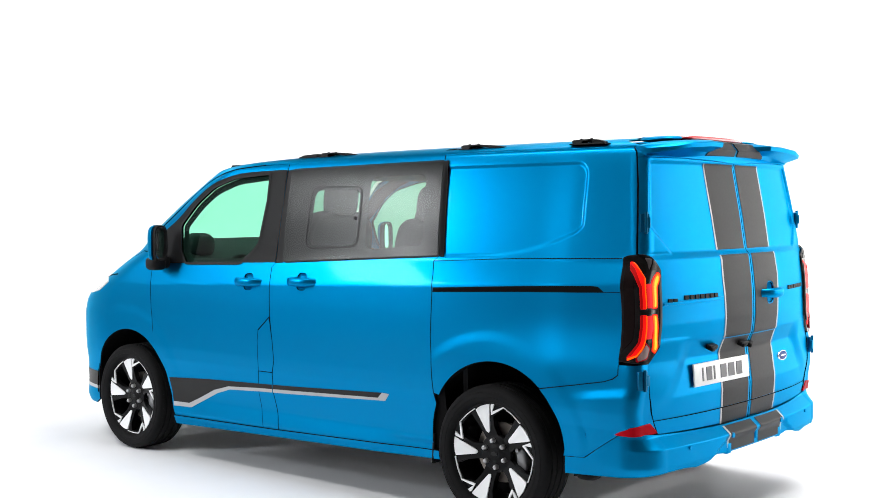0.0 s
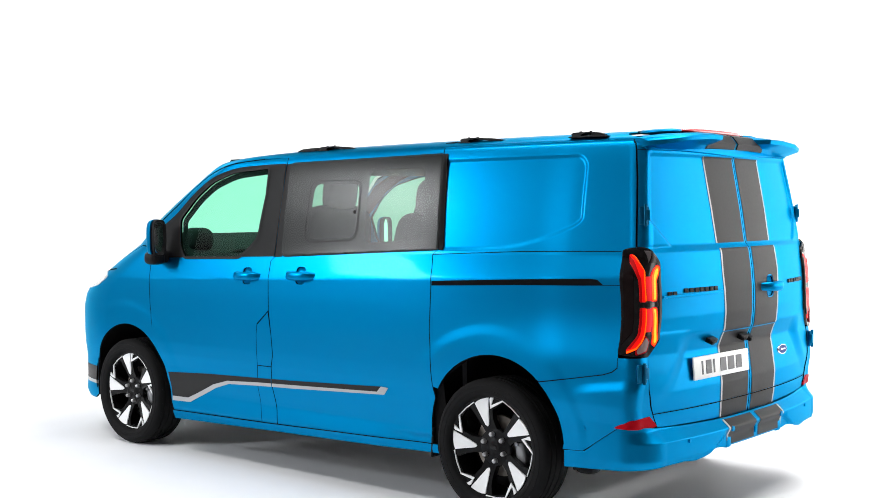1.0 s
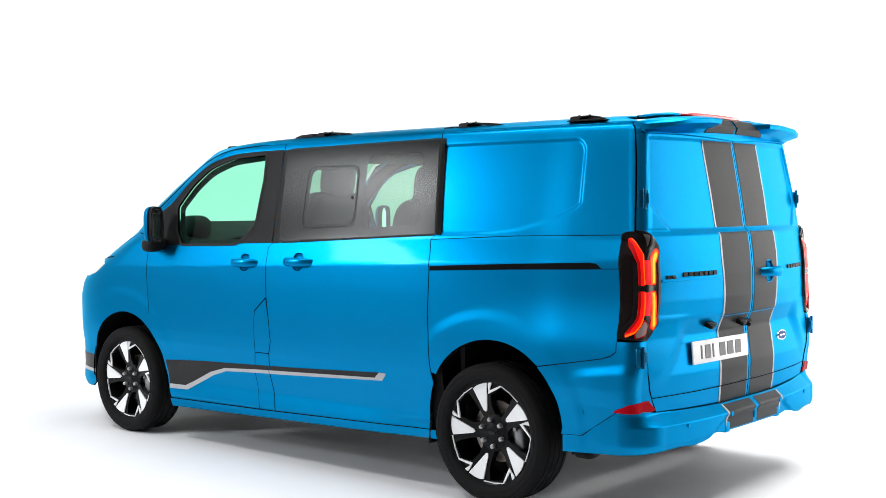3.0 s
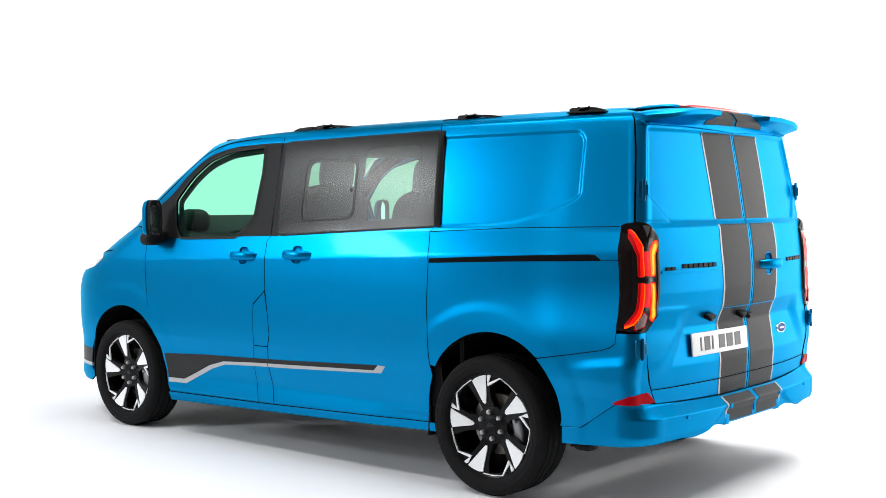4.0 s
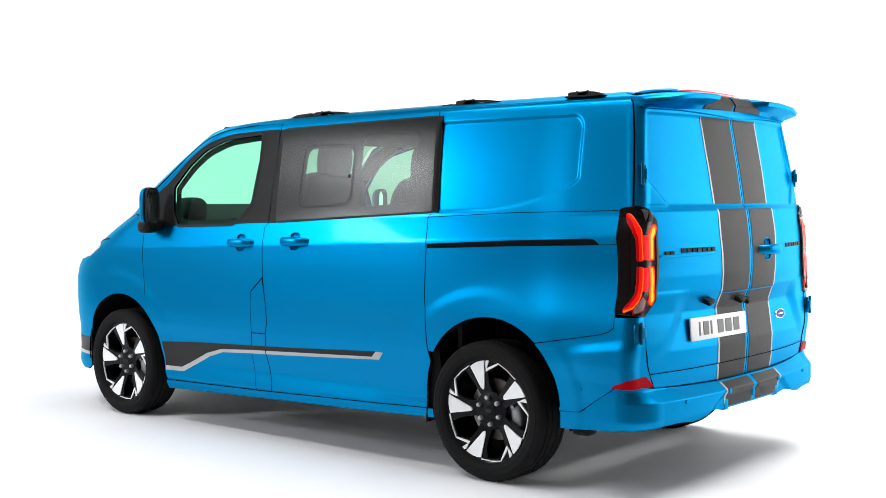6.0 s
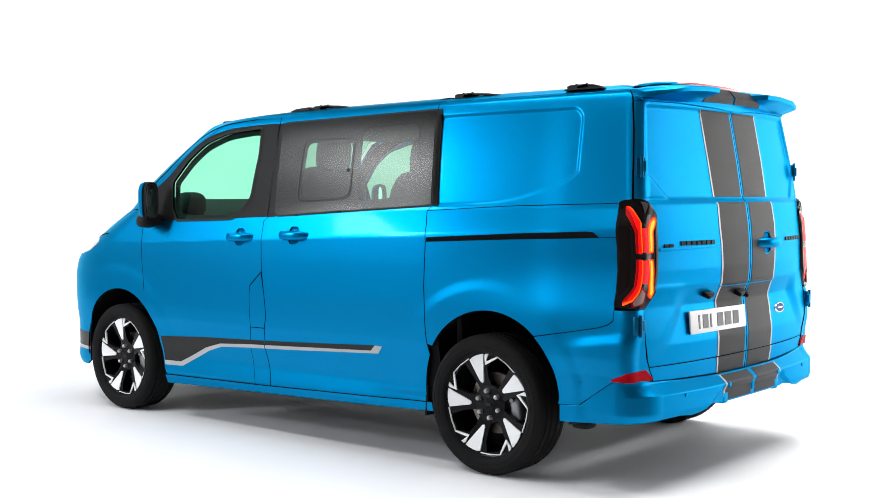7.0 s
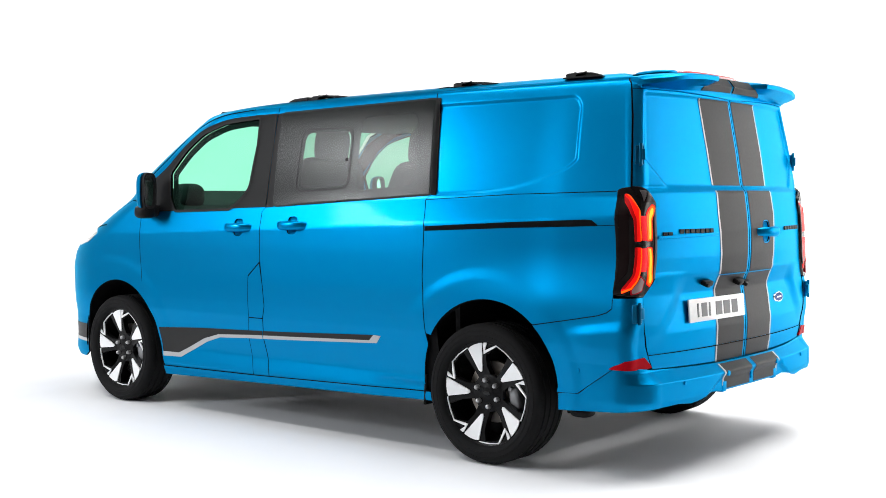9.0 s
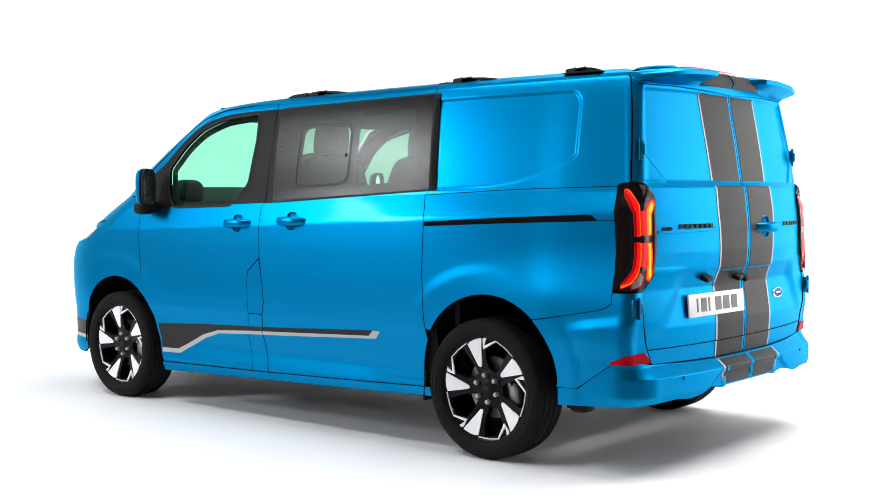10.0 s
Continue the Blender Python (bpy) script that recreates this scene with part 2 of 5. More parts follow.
def normal_of(fn, u, z, sign):
    e = 0.003
    a = fn(u + e, z) - fn(u - e, z)
    b = fn(u, z + e) - fn(u, z - e)
    n = a.cross(b)
    return n.normalized() * sign if n.length > 0 else Vector((0, 0, 1))


def front_at(w, z):
    """Point on the nose, windscreen and roof front at place w across (-1 to 1 between the flanks) and height z."""
    th = math.pi / 2 * (1 - min(1.0, abs(w)))
    ys, c = nose_start(z), nose_length(z)
    return Vector((math.copysign(half(ys, z) * math.sqrt(max(0.0, math.cos(th))), w), ys + c * math.sin(th), z))


# ---- mesh tools ----
from mathutils import geometry


def link(name, mesh, mat, parent=None, label=""):
    ob = new(name, mesh)
    if mat is not None:
        mesh.materials.append(mat)
    ob.parent = parent
    return tagged(ob, label)


def part(name, bm, mat, parent=None, label="", smooth=0.0):
    """Links a bmesh as one mesh object; edges sharper than `smooth` degrees stay sharp."""
    mesh = bpy.data.meshes.new(name)
    bmesh.ops.recalc_face_normals(bm, faces=bm.faces[:])
    bm.to_mesh(mesh)
    bm.free()
    if smooth:
        mesh.polygons.foreach_set("use_smooth", [True] * len(mesh.polygons))
        mesh.set_sharp_from_angle(angle=radians(smooth))
    return link(name, mesh, mat, parent, label)


def rounded(pts, r, n=5):
    """The closed outline with its corners rounded; a point may carry its own radius as a third number."""
    out = []
    m = len(pts)
    for i in range(m):
        p, q, s = pts[i - 1], pts[i], pts[(i + 1) % m]
        rad = q[2] if len(q) > 2 else r
        a, b = Vector((p[0] - q[0], p[1] - q[1])), Vector((s[0] - q[0], s[1] - q[1]))
        if rad <= 0 or a.length < 1e-6 or b.length < 1e-6:
            out.append((q[0], q[1]))
            continue
        d = min(rad, a.length * 0.48, b.length * 0.48)
        a, b = a.normalized() * d, b.normalized() * d
        for k in range(n + 1):
            t = k / n
            w0, w1 = (1 - t) ** 2, t * t
            out.append((q[0] + a.x * w0 + b.x * w1, q[1] + a.y * w0 + b.y * w1))
    return out


def cut(poly, axis, value, keep):
    """The polygon on one side of a line of the grid."""
    out = []
    for i in range(len(poly)):
        p, q = poly[i - 1], poly[i]
        pin, qin = (p[axis] - value) * keep >= 0, (q[axis] - value) * keep >= 0
        if pin != qin:
            t = (value - p[axis]) / (q[axis] - p[axis])
            c = [p[0] + t * (q[0] - p[0]), p[1] + t * (q[1] - p[1])]
            c[axis] = value
            out.append(tuple(c))
        if qin:
            out.append(q)
    return out


def area(pts):
    return 0.5 * sum(pts[i - 1][0] * pts[i][1] - pts[i][0] * pts[i - 1][1] for i in range(len(pts)))


def panel(name, fn, outline, mat, parent, du=0.03, dz=0.03, off=0.0, depth=0.014, label="", outward=None, holes=()):
    """A sheet of the body: the part of the surface fn(u, z) inside the outline, lifted by off, with a turned-in rim of the given depth."""
    rings = [list(outline)] + list(holes)
    pts, edges = [], []
    for ring in rings:
        first = len(pts)
        for i in range(len(ring)):
            p, q = ring[i - 1], ring[i]
            n = max(1, math.ceil(math.hypot((q[0] - p[0]) / du, (q[1] - p[1]) / dz) * 0.999))
            if math.hypot(q[0] - p[0], q[1] - p[1]) < 1e-6:
                continue
            for k in range(n):
                pts.append(((p[0] + (q[0] - p[0]) * k / n) / du, (p[1] + (q[1] - p[1]) * k / n) / dz))
        last = len(pts)
        edges += [(k, k + 1) for k in range(first, last - 1)] + [(last - 1, first)]
    rim_pts = np.array(pts)

    def inside(q):
        """Even-odd test of points against all the rings."""
        hit = np.zeros(len(q), bool)
        for i, j in edges:
            (x0, y0), (x1, y1) = pts[i], pts[j]
            if y0 == y1:
                continue
            c = (y0 > q[:, 1]) != (y1 > q[:, 1])
            hit ^= c & (q[:, 0] < (x1 - x0) * (q[:, 1] - y0) / (y1 - y0) + x0)
        return hit
    lo, hi = rim_pts.min(0), rim_pts.max(0)
    gx, gy = np.meshgrid(np.arange(lo[0] + 0.37, hi[0], 1.0), np.arange(lo[1] + 0.41, hi[1], 1.0))
    g = np.stack([gx.ravel(), gy.ravel()], 1)
    if len(g):
        g = g[inside(g)]
    if len(g):
        near = np.array([np.min(np.sum((rim_pts - q) ** 2, 1)) for q in g])
        g = g[near > 0.2]
    everything = [Vector(p) for p in pts] + [Vector((float(x), float(y))) for x, y in g]
    flat, _, tris, _, _, _ = geometry.delaunay_2d_cdt(everything, edges, [], 0, 1e-5)
    cen = np.array([[sum(flat[i][k] for i in t) / 3 for k in (0, 1)] for t in tris])
    keep = inside(cen)
    used, keys2, faces = {}, [], []
    for t, ok in zip(tris, keep):
        if not ok:
            continue
        face = []
        for i in t:
            if i not in used:
                used[i] = len(keys2)
                keys2.append((flat[i][0] * du, flat[i][1] * dz))
            face.append(used[i])
        if abs(area([keys2[i] for i in face])) > 1e-10:
            faces.append(face)
    mid = outward or Vector((0, 1.2, 1.0))
    nrm, pos = [], []
    sgn = None
    for k in keys2:
        n = normal_of(fn, k[0], k[1], 1)
        p = fn(k[0], k[1])
        if sgn is None:
            sgn = 1 if n.dot(p - mid) > 0 else -1
        n = n * sgn
        nrm.append(n)
        pos.append(p + n * off)
    # winding to match the normals
    out_faces = []
    for lp in faces:
        a = Vector((0, 0, 0))
        c = [pos[i] for i in lp]
        for i in range(1, len(c) - 1):
            a += (c[i] - c[0]).cross(c[i + 1] - c[0])
        out_faces.append(lp if a.dot(nrm[lp[0]]) >= 0 else lp[::-1])
    turned = None
    if depth:
        count = {}
        for lp in out_faces:
            for i in range(len(lp)):
                e = (lp[i - 1], lp[i])
                count[e] = count.get(e, 0) + 1
        border = [e for e in count if (e[1], e[0]) not in count]
        rim = {}
        side_n = {}
        for a, b in border:
            d = (pos[b] - pos[a])
            if d.length < 1e-7:
                continue
            o = d.cross(nrm[a])
            if o.length > 0:
                o.normalize()
            for i in (a, b):
                side_n[i] = side_n.get(i, Vector((0, 0, 0))) + o
        for i, o in side_n.items():
            o = o.normalized() if o.length > 1e-6 else nrm[i]
            bev = min(0.003, depth * 0.4)
            base = pos[i].copy()
            rim[i] = (len(pos), len(pos) + 1)
            pos.append(base + o * bev * 0.8 - nrm[i] * bev)
            nrm.append((o + nrm[i] * 0.35).normalized())
            pos.append(base + o * bev * 0.8 - nrm[i] * depth)
            nrm.append(o)
        pairs = [(a, b) for a, b in border if a in rim and b in rim]
        turned = len(out_faces)
        out_faces += [[b, a, rim[a][0], rim[b][0]] for a, b in pairs]
        out_faces += [[rim[b][0], rim[a][0], rim[a][1], rim[b][1]] for a, b in pairs]
    mesh = bpy.data.meshes.new(name)
    mesh.from_pydata([tuple(p) for p in pos], [], out_faces)
    mesh.polygons.foreach_set("use_smooth", [True] * len(mesh.polygons))
    mesh.normals_split_custom_set_from_vertices([tuple(n) for n in nrm])
    ob = link(name, mesh, mat, parent, label)
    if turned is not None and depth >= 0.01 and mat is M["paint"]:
        # turned-in edges swap gloss paint for near-black, painting in the shut line's shade
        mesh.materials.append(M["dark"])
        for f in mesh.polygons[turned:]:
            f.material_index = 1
    return ob


def mirror_fn(fn):
    def other(u, z):
        p = fn(u, z)
        return Vector((-p[0], p[1], p[2]))
    return other


def band(line, width):
    """Outline of a strip of that width on the right-hand side of a line of points."""
    back = []
    for i in range(len(line)):
        a, b = Vector(line[max(0, i - 1)]), Vector(line[min(len(line) - 1, i + 1)])
        d = (b - a).normalized()
        back.append((line[i][0] + d.y * width, line[i][1] - d.x * width))
    return list(line) + back[::-1]


def box(bm, size, m, bevel=0.0, seg=2):
    r = bmesh.ops.create_cube(bm, size=1.0, matrix=m @ Matrix.Diagonal((*size, 1)))
    if bevel:
        edges = list({e for v in r["verts"] for e in v.link_edges})
        bmesh.ops.bevel(bm, geom=edges, offset=bevel, segments=seg, profile=0.5, affect="EDGES", clamp_overlap=True)
    return r


def cylinder(bm, r1, r2, depth, m, seg=24, caps=True):
    return bmesh.ops.create_cone(bm, cap_ends=caps, segments=seg, radius1=r1, radius2=r2, depth=depth, matrix=m)


def lathe(bm, profile, seg=64):
    """Turns (radius, x) pairs round the x axis; the ends stay open."""
    rings = []
    for r, x in profile:
        rings.append([bm.verts.new((x, r * math.cos(2 * math.pi * k / seg), r * math.sin(2 * math.pi * k / seg))) for k in range(seg)])
    for a, b in zip(rings, rings[1:]):
        for k in range(seg):
            bm.faces.new((a[k], a[(k + 1) % seg], b[(k + 1) % seg], b[k]))
    return rings


def prism(bm, pts, to3, depth_vec):
    """A flat outline, placed by to3, pulled out along depth_vec."""
    lo = [bm.verts.new(to3(p)) for p in pts]
    hi = [bm.verts.new(Vector(to3(p)) + Vector(depth_vec)) for p in pts]
    bm.faces.new(lo)
    bm.faces.new(hi[::-1])
    for i in range(len(pts)):
        bm.faces.new((lo[i - 1], lo[i], hi[i], hi[i - 1]))


def loft(bm, rings, close_ends=True):
    rows = [[bm.verts.new(p) for p in ring] for ring in rings]
    n = len(rows[0])
    for a, b in zip(rows, rows[1:]):
        for k in range(n):
            bm.faces.new((a[k], a[(k + 1) % n], b[(k + 1) % n], b[k]))
    if close_ends:
        bm.faces.new(rows[0])
        bm.faces.new(rows[-1][::-1])


def pillow(bm, size, m, power=4.0, nu=24, nv=14):
    """A soft rounded block (superellipsoid)."""
    def sp(c, p):
        return math.copysign(abs(c) ** (2 / p), c)
    rings = []
    for j in range(1, nv):
        b = -math.pi / 2 + math.pi * j / nv
        ring = []
        for i in range(nu):
            a = 2 * math.pi * i / nu
            ring.append(m @ Vector((size[0] / 2 * sp(math.cos(b), power) * sp(math.cos(a), power), size[1] / 2 * sp(math.cos(b), power) * sp(math.sin(a), power), size[2] / 2 * sp(math.sin(b), power))))
        rings.append(ring)
    loft(bm, rings)


# ---- studio ----
def studio():
    """White infinity cove: floor, coved walls on all sides and a ceiling."""
    cx, cy, hx, hy, cove, height = 0.5, 2.5, 13.0, 14.0, 3.0, 7.0
    seg = 96

    def ring(inset, z):
        out = []
        for k in range(seg):
            a = 2 * math.pi * k / seg
            c, s = math.cos(a), math.sin(a)
            out.append((cx + (hx - inset) * math.copysign(abs(c) ** 0.5, c), cy + (hy - inset) * math.copysign(abs(s) ** 0.5, s), z))
        return out
    bm = bmesh.new()
    rings = [ring(cove * 1.0, 0.0)]
    for k in range(1, 13):
        a = math.pi / 2 * k / 12
        rings.append(ring(cove * (1 - math.sin(a)), cove * (1 - math.cos(a))))
    rings.append(ring(0.0, height))
    def arc(name, k0, k1, mat, label):
        bm = bmesh.new()
        rows = [[bm.verts.new(r[k % seg]) for k in range(k0, k1 + 1)] for r in rings]
        for p, q in zip(rows, rows[1:]):
            for k in range(k1 - k0):
                bm.faces.new((p[k], p[k + 1], q[k + 1], q[k]))
        tagged(part(name, bm, mat, None, smooth=60), label, "wall", kind="structure")
    # the white cove stands round the front and right, plain side walls close the rest
    bm.free()
    arc("wall_cove", -22, 39, M["cove"], "white painted seamless studio cove wall")
    arc("wall_side", 39, seg - 22, M["drape"], "plain dark grey studio side wall")
    # white sweep under the van, dark studio floor beyond its edge
    foot = [(p[0], p[1]) for p in rings[0]]
    white = cut(cut(foot, 0, -3.0, 1), 1, -3.1, 1)
    # its corner is cut off aslant
    turned = cut([(0.794 * x + 0.608 * y, -0.608 * x + 0.794 * y) for x, y in white], 0, -1.80, 1)
    white = [(0.794 * a - 0.608 * b, 0.608 * a + 0.794 * b) for a, b in turned]
    for name, outline, z, mat, label in (("floor", white, 0.0, "floor", "white painted studio floor with faint scuffs"), ("floor_edge", foot, -0.006, "floor_dark", "grey studio floor beyond the white sweep")):
        bm = bmesh.new()
        bm.faces.new([bm.verts.new((x, y, z)) for x, y in outline])
        tagged(part(name, bm, M[mat]), label, "floor", kind="structure")
    bm = bmesh.new()
    bm.faces.new([bm.verts.new(p) for p in ring(0.0, height)])
    ceil = part("ceiling", bm, M["drape"])
    tagged(ceil, "plain grey studio ceiling", "ceiling", kind="structure")


studio()

# ---- the van ----
van = tagged(new("van"), "bright metallic blue crew van with dark grey stripes", "van")
LEFT, RIGHT = side_at, mirror_fn(side_at)
BLUE = M["paint"]
GAP = 0.003


def arch(cy, r, cz, a0, a1, n=20):
    """Points round a wheel arch from angle a0 to a1 (degrees)."""
    return [(cy + r * math.cos(radians(a0 + (a1 - a0) * k / n)), cz + r * 1.0 * math.sin(radians(a0 + (a1 - a0) * k / n))) for k in range(n + 1)]


ARCH_F = arch(3.075, 0.418, 0.395, -20, 200, 88)     # from the front foot, over the top, to the rear foot
ARCH_R = arch(-0.030, 0.418, 0.410, -12, 192, 80)
# shut lines, from the roof down
SEAM_B = [(1.616, 1.873), (1.607, 1.65), (1.612, 1.42), (1.618, 1.285), (1.645, 1.262), (1.643, 1.15), (1.641, 0.97), (1.622, 0.83), (1.611, 0.71), (1.633, 0.63), (1.648, 0.53), (1.606, 0.376), (1.594, 0.297)]
SEAM_A = [(2.800, 1.485), (2.63, 1.60), (2.455, 1.735), (2.30, 1.805), (2.11, 1.850), (1.84, 1.869)]      # along the windscreen pillar
FRONT_EDGE = [(2.795, 0.84), (2.812, 0.96), (2.826, 1.22)]
SEAM_C = [(0.395, 1.880), (0.388, 1.838), (0.351, 1.349), (0.385, 1.322), (0.373, 1.25), (0.367, 1.16), (0.378, 0.93), (0.366, 0.68)]


def grow(line, du):
    return [(p[0] + du, p[1]) for p in line]


def smooth(line, n=5):
    """A smooth curve through the points of a line."""
    out = []
    p = [Vector(q) for q in line]
    for i in range(len(p) - 1):
        a, b, c, d = p[max(0, i - 1)], p[i], p[i + 1], p[min(len(p) - 1, i + 2)]
        for k in range(n):
            t = k / n
            q = 0.5 * (2 * b + (c - a) * t + (2 * a - 5 * b + 4 * c - d) * t * t + (3 * b - a - 3 * c + d) * t ** 3)
            out.append((q.x, q.y))
    return out + [tuple(line[-1])]


def cup_hole(u, z, ry=0.041, rz=0.051, n=32):
    """A rounded upright oblong."""
    out = []
    for k in range(n):
        c, q = math.cos(2 * math.pi * k / n), math.sin(2 * math.pi * k / n)
        out.append((u + ry * math.copysign(abs(c) ** 0.6, c), z + rz * math.copysign(abs(q) ** 0.6, q)))
    return out


def flank(s, fn):
    """All the sheets of one flank; s is -1 on the left and 1 on the right."""
    # front door
    glass = [(2.475, 1.268, 0.02), (2.535, 1.345, 0.03), (2.566, 1.506, 0.02), (2.432, 1.646, 0.05), (2.285, 1.744, 0.06), (2.078, 1.800, 0.06), (1.767, 1.815, 0.02), (1.757, 1.655, 0), (1.786, 1.404, 0.03), (1.853, 1.337, 0.05), (1.940, 1.279, 0.02)]
    if s > 0:
        glass = [(p[0] + 0.08 * step(1.9, 2.4, p[0]), *p[1:]) for p in glass]
    arch_f = [p for p in ARCH_F if p[0] < 2.81 and p[1] > 0.30]
    out = smooth(SEAM_A) + [(1.616 + GAP, 1.872)] + grow(SEAM_B[1:7], GAP) + [(1.748, 0.887), (1.757, 0.82), (1.758, 0.64), (1.782, 0.53), (1.752, 0.38), (1.735, 0.296)] + [(2.596, 0.279), (2.628, 0.36), (2.648, 0.43)] + [p for p in arch_f[::-1] if 0.47 < p[1] < 0.80] + FRONT_EDGE[:]
    out = out + [(2.86, 1.30), (2.90, 1.42)]
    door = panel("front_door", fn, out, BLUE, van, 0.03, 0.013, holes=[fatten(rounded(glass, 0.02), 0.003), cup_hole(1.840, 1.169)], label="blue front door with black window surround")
    # small panel behind the front door, below its rear edge
    piece = [(1.744, 0.880), (1.648, 0.958), (1.622 + GAP, 0.83), (1.611 + GAP, 0.71), (1.633 + GAP, 0.6375), (1.754, 0.6375), (1.753, 0.82)]
    panel("charge_flap", fn, piece, BLUE, door, 0.025, 0.025)
    piece = [(1.754, 0.632), (1.633 + GAP, 0.632), (1.648 + GAP, 0.53), (1.606 + GAP, 0.376), (1.595 + GAP, 0.298), (1.731, 0.295), (1.748, 0.38), (1.778, 0.53)]
    panel("pillar_foot", fn, piece, BLUE, door, 0.025, 0.025)
    # window of the front door
    surround = [(2.66, 1.262), (2.76, 1.30), (2.79, 1.40)] + smooth([(2.74, 1.47), (2.615 + 0.06 * (s > 0), 1.545), (2.449, 1.684), (2.296, 1.772), (2.084, 1.823), (1.845, 1.836), (1.6195, 1.838)]) + [(1.6105, 1.65), (1.6155, 1.42), (1.6215, 1.288)]
    ring_panel("window_surround", fn, surround, rounded(glass, 0.02), M["pillar_black"], door, 0.003)
    panel("window", fn, rounded(glass, 0.02), M["glass_green"], door, 0.06, 0.06, off=-0.002, depth=0.0, label="lightly green-tinted clear door glass")
    seal_line = rounded(glass, 0.02)
    if s < 0:
        ring_panel("inner_frame", fn, fatten(seal_line, 0.004), fatten(rounded([(2.45, 1.300, 0.02), (2.492, 1.36, 0.03), (2.516, 1.495, 0.02), (2.392, 1.618, 0.05), (2.262, 1.706, 0.06), (2.07, 1.765, 0.06), (1.785, 1.785, 0.02), (1.776, 1.655, 0), (1.804, 1.42, 0.03), (1.865, 1.365, 0.05), (1.945, 1.31, 0.02)], 0.02), 0.0), M["cabin"], door, -0.022)
    ring_panel("window_seal", fn, fatten(seal_line, 0.012), fatten(seal_line, -0.004), M["rubber"], door, 0.006)
    # sliding door
    win = [(1.573, 1.832, 0.03), (0.393, 1.842, 0.01), (0.361, 1.352, 0.01), (1.556, 1.296, 0.04)]
    frit = rounded([(1.52, 1.79), (0.47, 1.80), (0.44, 1.40), (1.50, 1.345)], 0.05)
    out = [(1.616 - GAP, 1.873)] + grow(SEAM_B[1:], -GAP) + [(0.40, 0.329)] + [p for p in ARCH_R if p[0] > 0.352 and p[1] > 0.33 and p[1] < 0.60] + [(0.362 + GAP, 0.64)] + grow(SEAM_C[::-1], GAP)
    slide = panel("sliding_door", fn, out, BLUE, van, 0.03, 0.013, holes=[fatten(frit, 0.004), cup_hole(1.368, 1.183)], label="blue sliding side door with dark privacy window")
    q = rounded([(1.365, 1.727, 0.06), (0.958, 1.722, 0.06), (0.952, 1.389, 0.06), (1.372, 1.374, 0.06)], 0.05)
    panel("privacy_window", fn, rounded(win, 0.02), M["glass_dark"], slide, 0.07, 0.06, off=0.006, depth=0.0, label="dark tinted glass of the crew row")
    # printed border behind the pane, open at the vent and at the fixed light
    q_open = rounded([(1.338, 1.708, 0.05), (0.976, 1.704, 0.05), (0.970, 1.405, 0.05), (1.345, 1.392, 0.05)], 0.05)
    panel("window_border", fn, rounded(win, 0.02), M["frit"], slide, 0.03, 0.03, off=0.003, depth=0.0, holes=[q_open, rounded([(0.905, 1.775), (0.50, 1.78), (0.47, 1.40), (0.895, 1.375)], 0.05)])
    ring_panel("vent_frame", fn, fatten(q, 0.0035), fatten(q, -0.0025), M["rubber"], slide, 0.008)
    ring_panel("window_seal", fn, fatten(rounded(win, 0.02), 0.010), fatten(rounded(win, 0.02), -0.002), M["rubber"], slide, 0.003)
    # black trim down the front edge and seal down the rear edge of the pane
    panel("window_trim", fn, [(1.609, 1.834), (1.566, 1.838), (1.550, 1.288), (1.614, 1.285)], M["pillar_black"], slide, 0.03, 0.03, off=0.002, depth=0)
    panel("window_seal", fn, [(0.380, 1.846), (0.360, 1.846), (0.324, 1.345), (0.344, 1.345)], M["rubber"], slide, 0.008, 0.03, off=0.008, depth=0.006)
    bm = bmesh.new()
    p = fn(0.985, 1.547)
    cylinder(bm, 0.011, 0.009, 0.016, Matrix.Translation(p) @ pose(0, 0, 0, 0, 90, 0), 16)
    part("window_latch", bm, M["rubber"], slide, smooth=40)
    # rear quarter
    low_seam = [(-0.737, 0.862), (-0.735, 0.818), (-0.71, 0.799), (-0.667, 0.783), (-0.495, 0.751), (-0.316, 0.720)]
    out = [(0.395 - GAP, 1.880)] + grow(SEAM_C[1:], -GAP) + [(0.362 - GAP, 0.635)] + [p for p in ARCH_R if p[1] > 0.62 and p[0] > -0.316][:] + low_seam[::-1] + [(-0.733, 0.90), (-0.718, 1.354), (-0.752, 1.366), (-0.7865, 1.371), (-0.7935, 1.70), (-0.788, 1.880)]
    grain = 0.0085 if s < 0 else 0.02
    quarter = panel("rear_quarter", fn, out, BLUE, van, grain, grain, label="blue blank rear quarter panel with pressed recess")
    # rail of the sliding door and the two lines beside it
    rail = [(0.362, 1.163), (0.362, 1.184), (-0.16, 1.207), (-0.572, 1.220), (-0.607, 1.217), (-0.636, 1.194), (-0.50, 1.190), (-0.16, 1.181)]
    panel("door_rail", fn, rail, M["dark"], quarter, 0.05, 0.02, off=0.0015, depth=0.004, label="black sliding door rail slot")
    panel("rail_lip", fn, band([(0.362, 1.161), (-0.16, 1.179), (-0.5, 1.187), (-0.728, 1.194)], 0.003), M["dark"], quarter, 0.05, 0.05, off=0.001, depth=0)
    panel("belt_line", fn, band([(0.383, 1.319), (-0.149, 1.341), (-0.712, 1.349)], 0.004), M["dark"], quarter, 0.05, 0.05, off=0.001, depth=0)
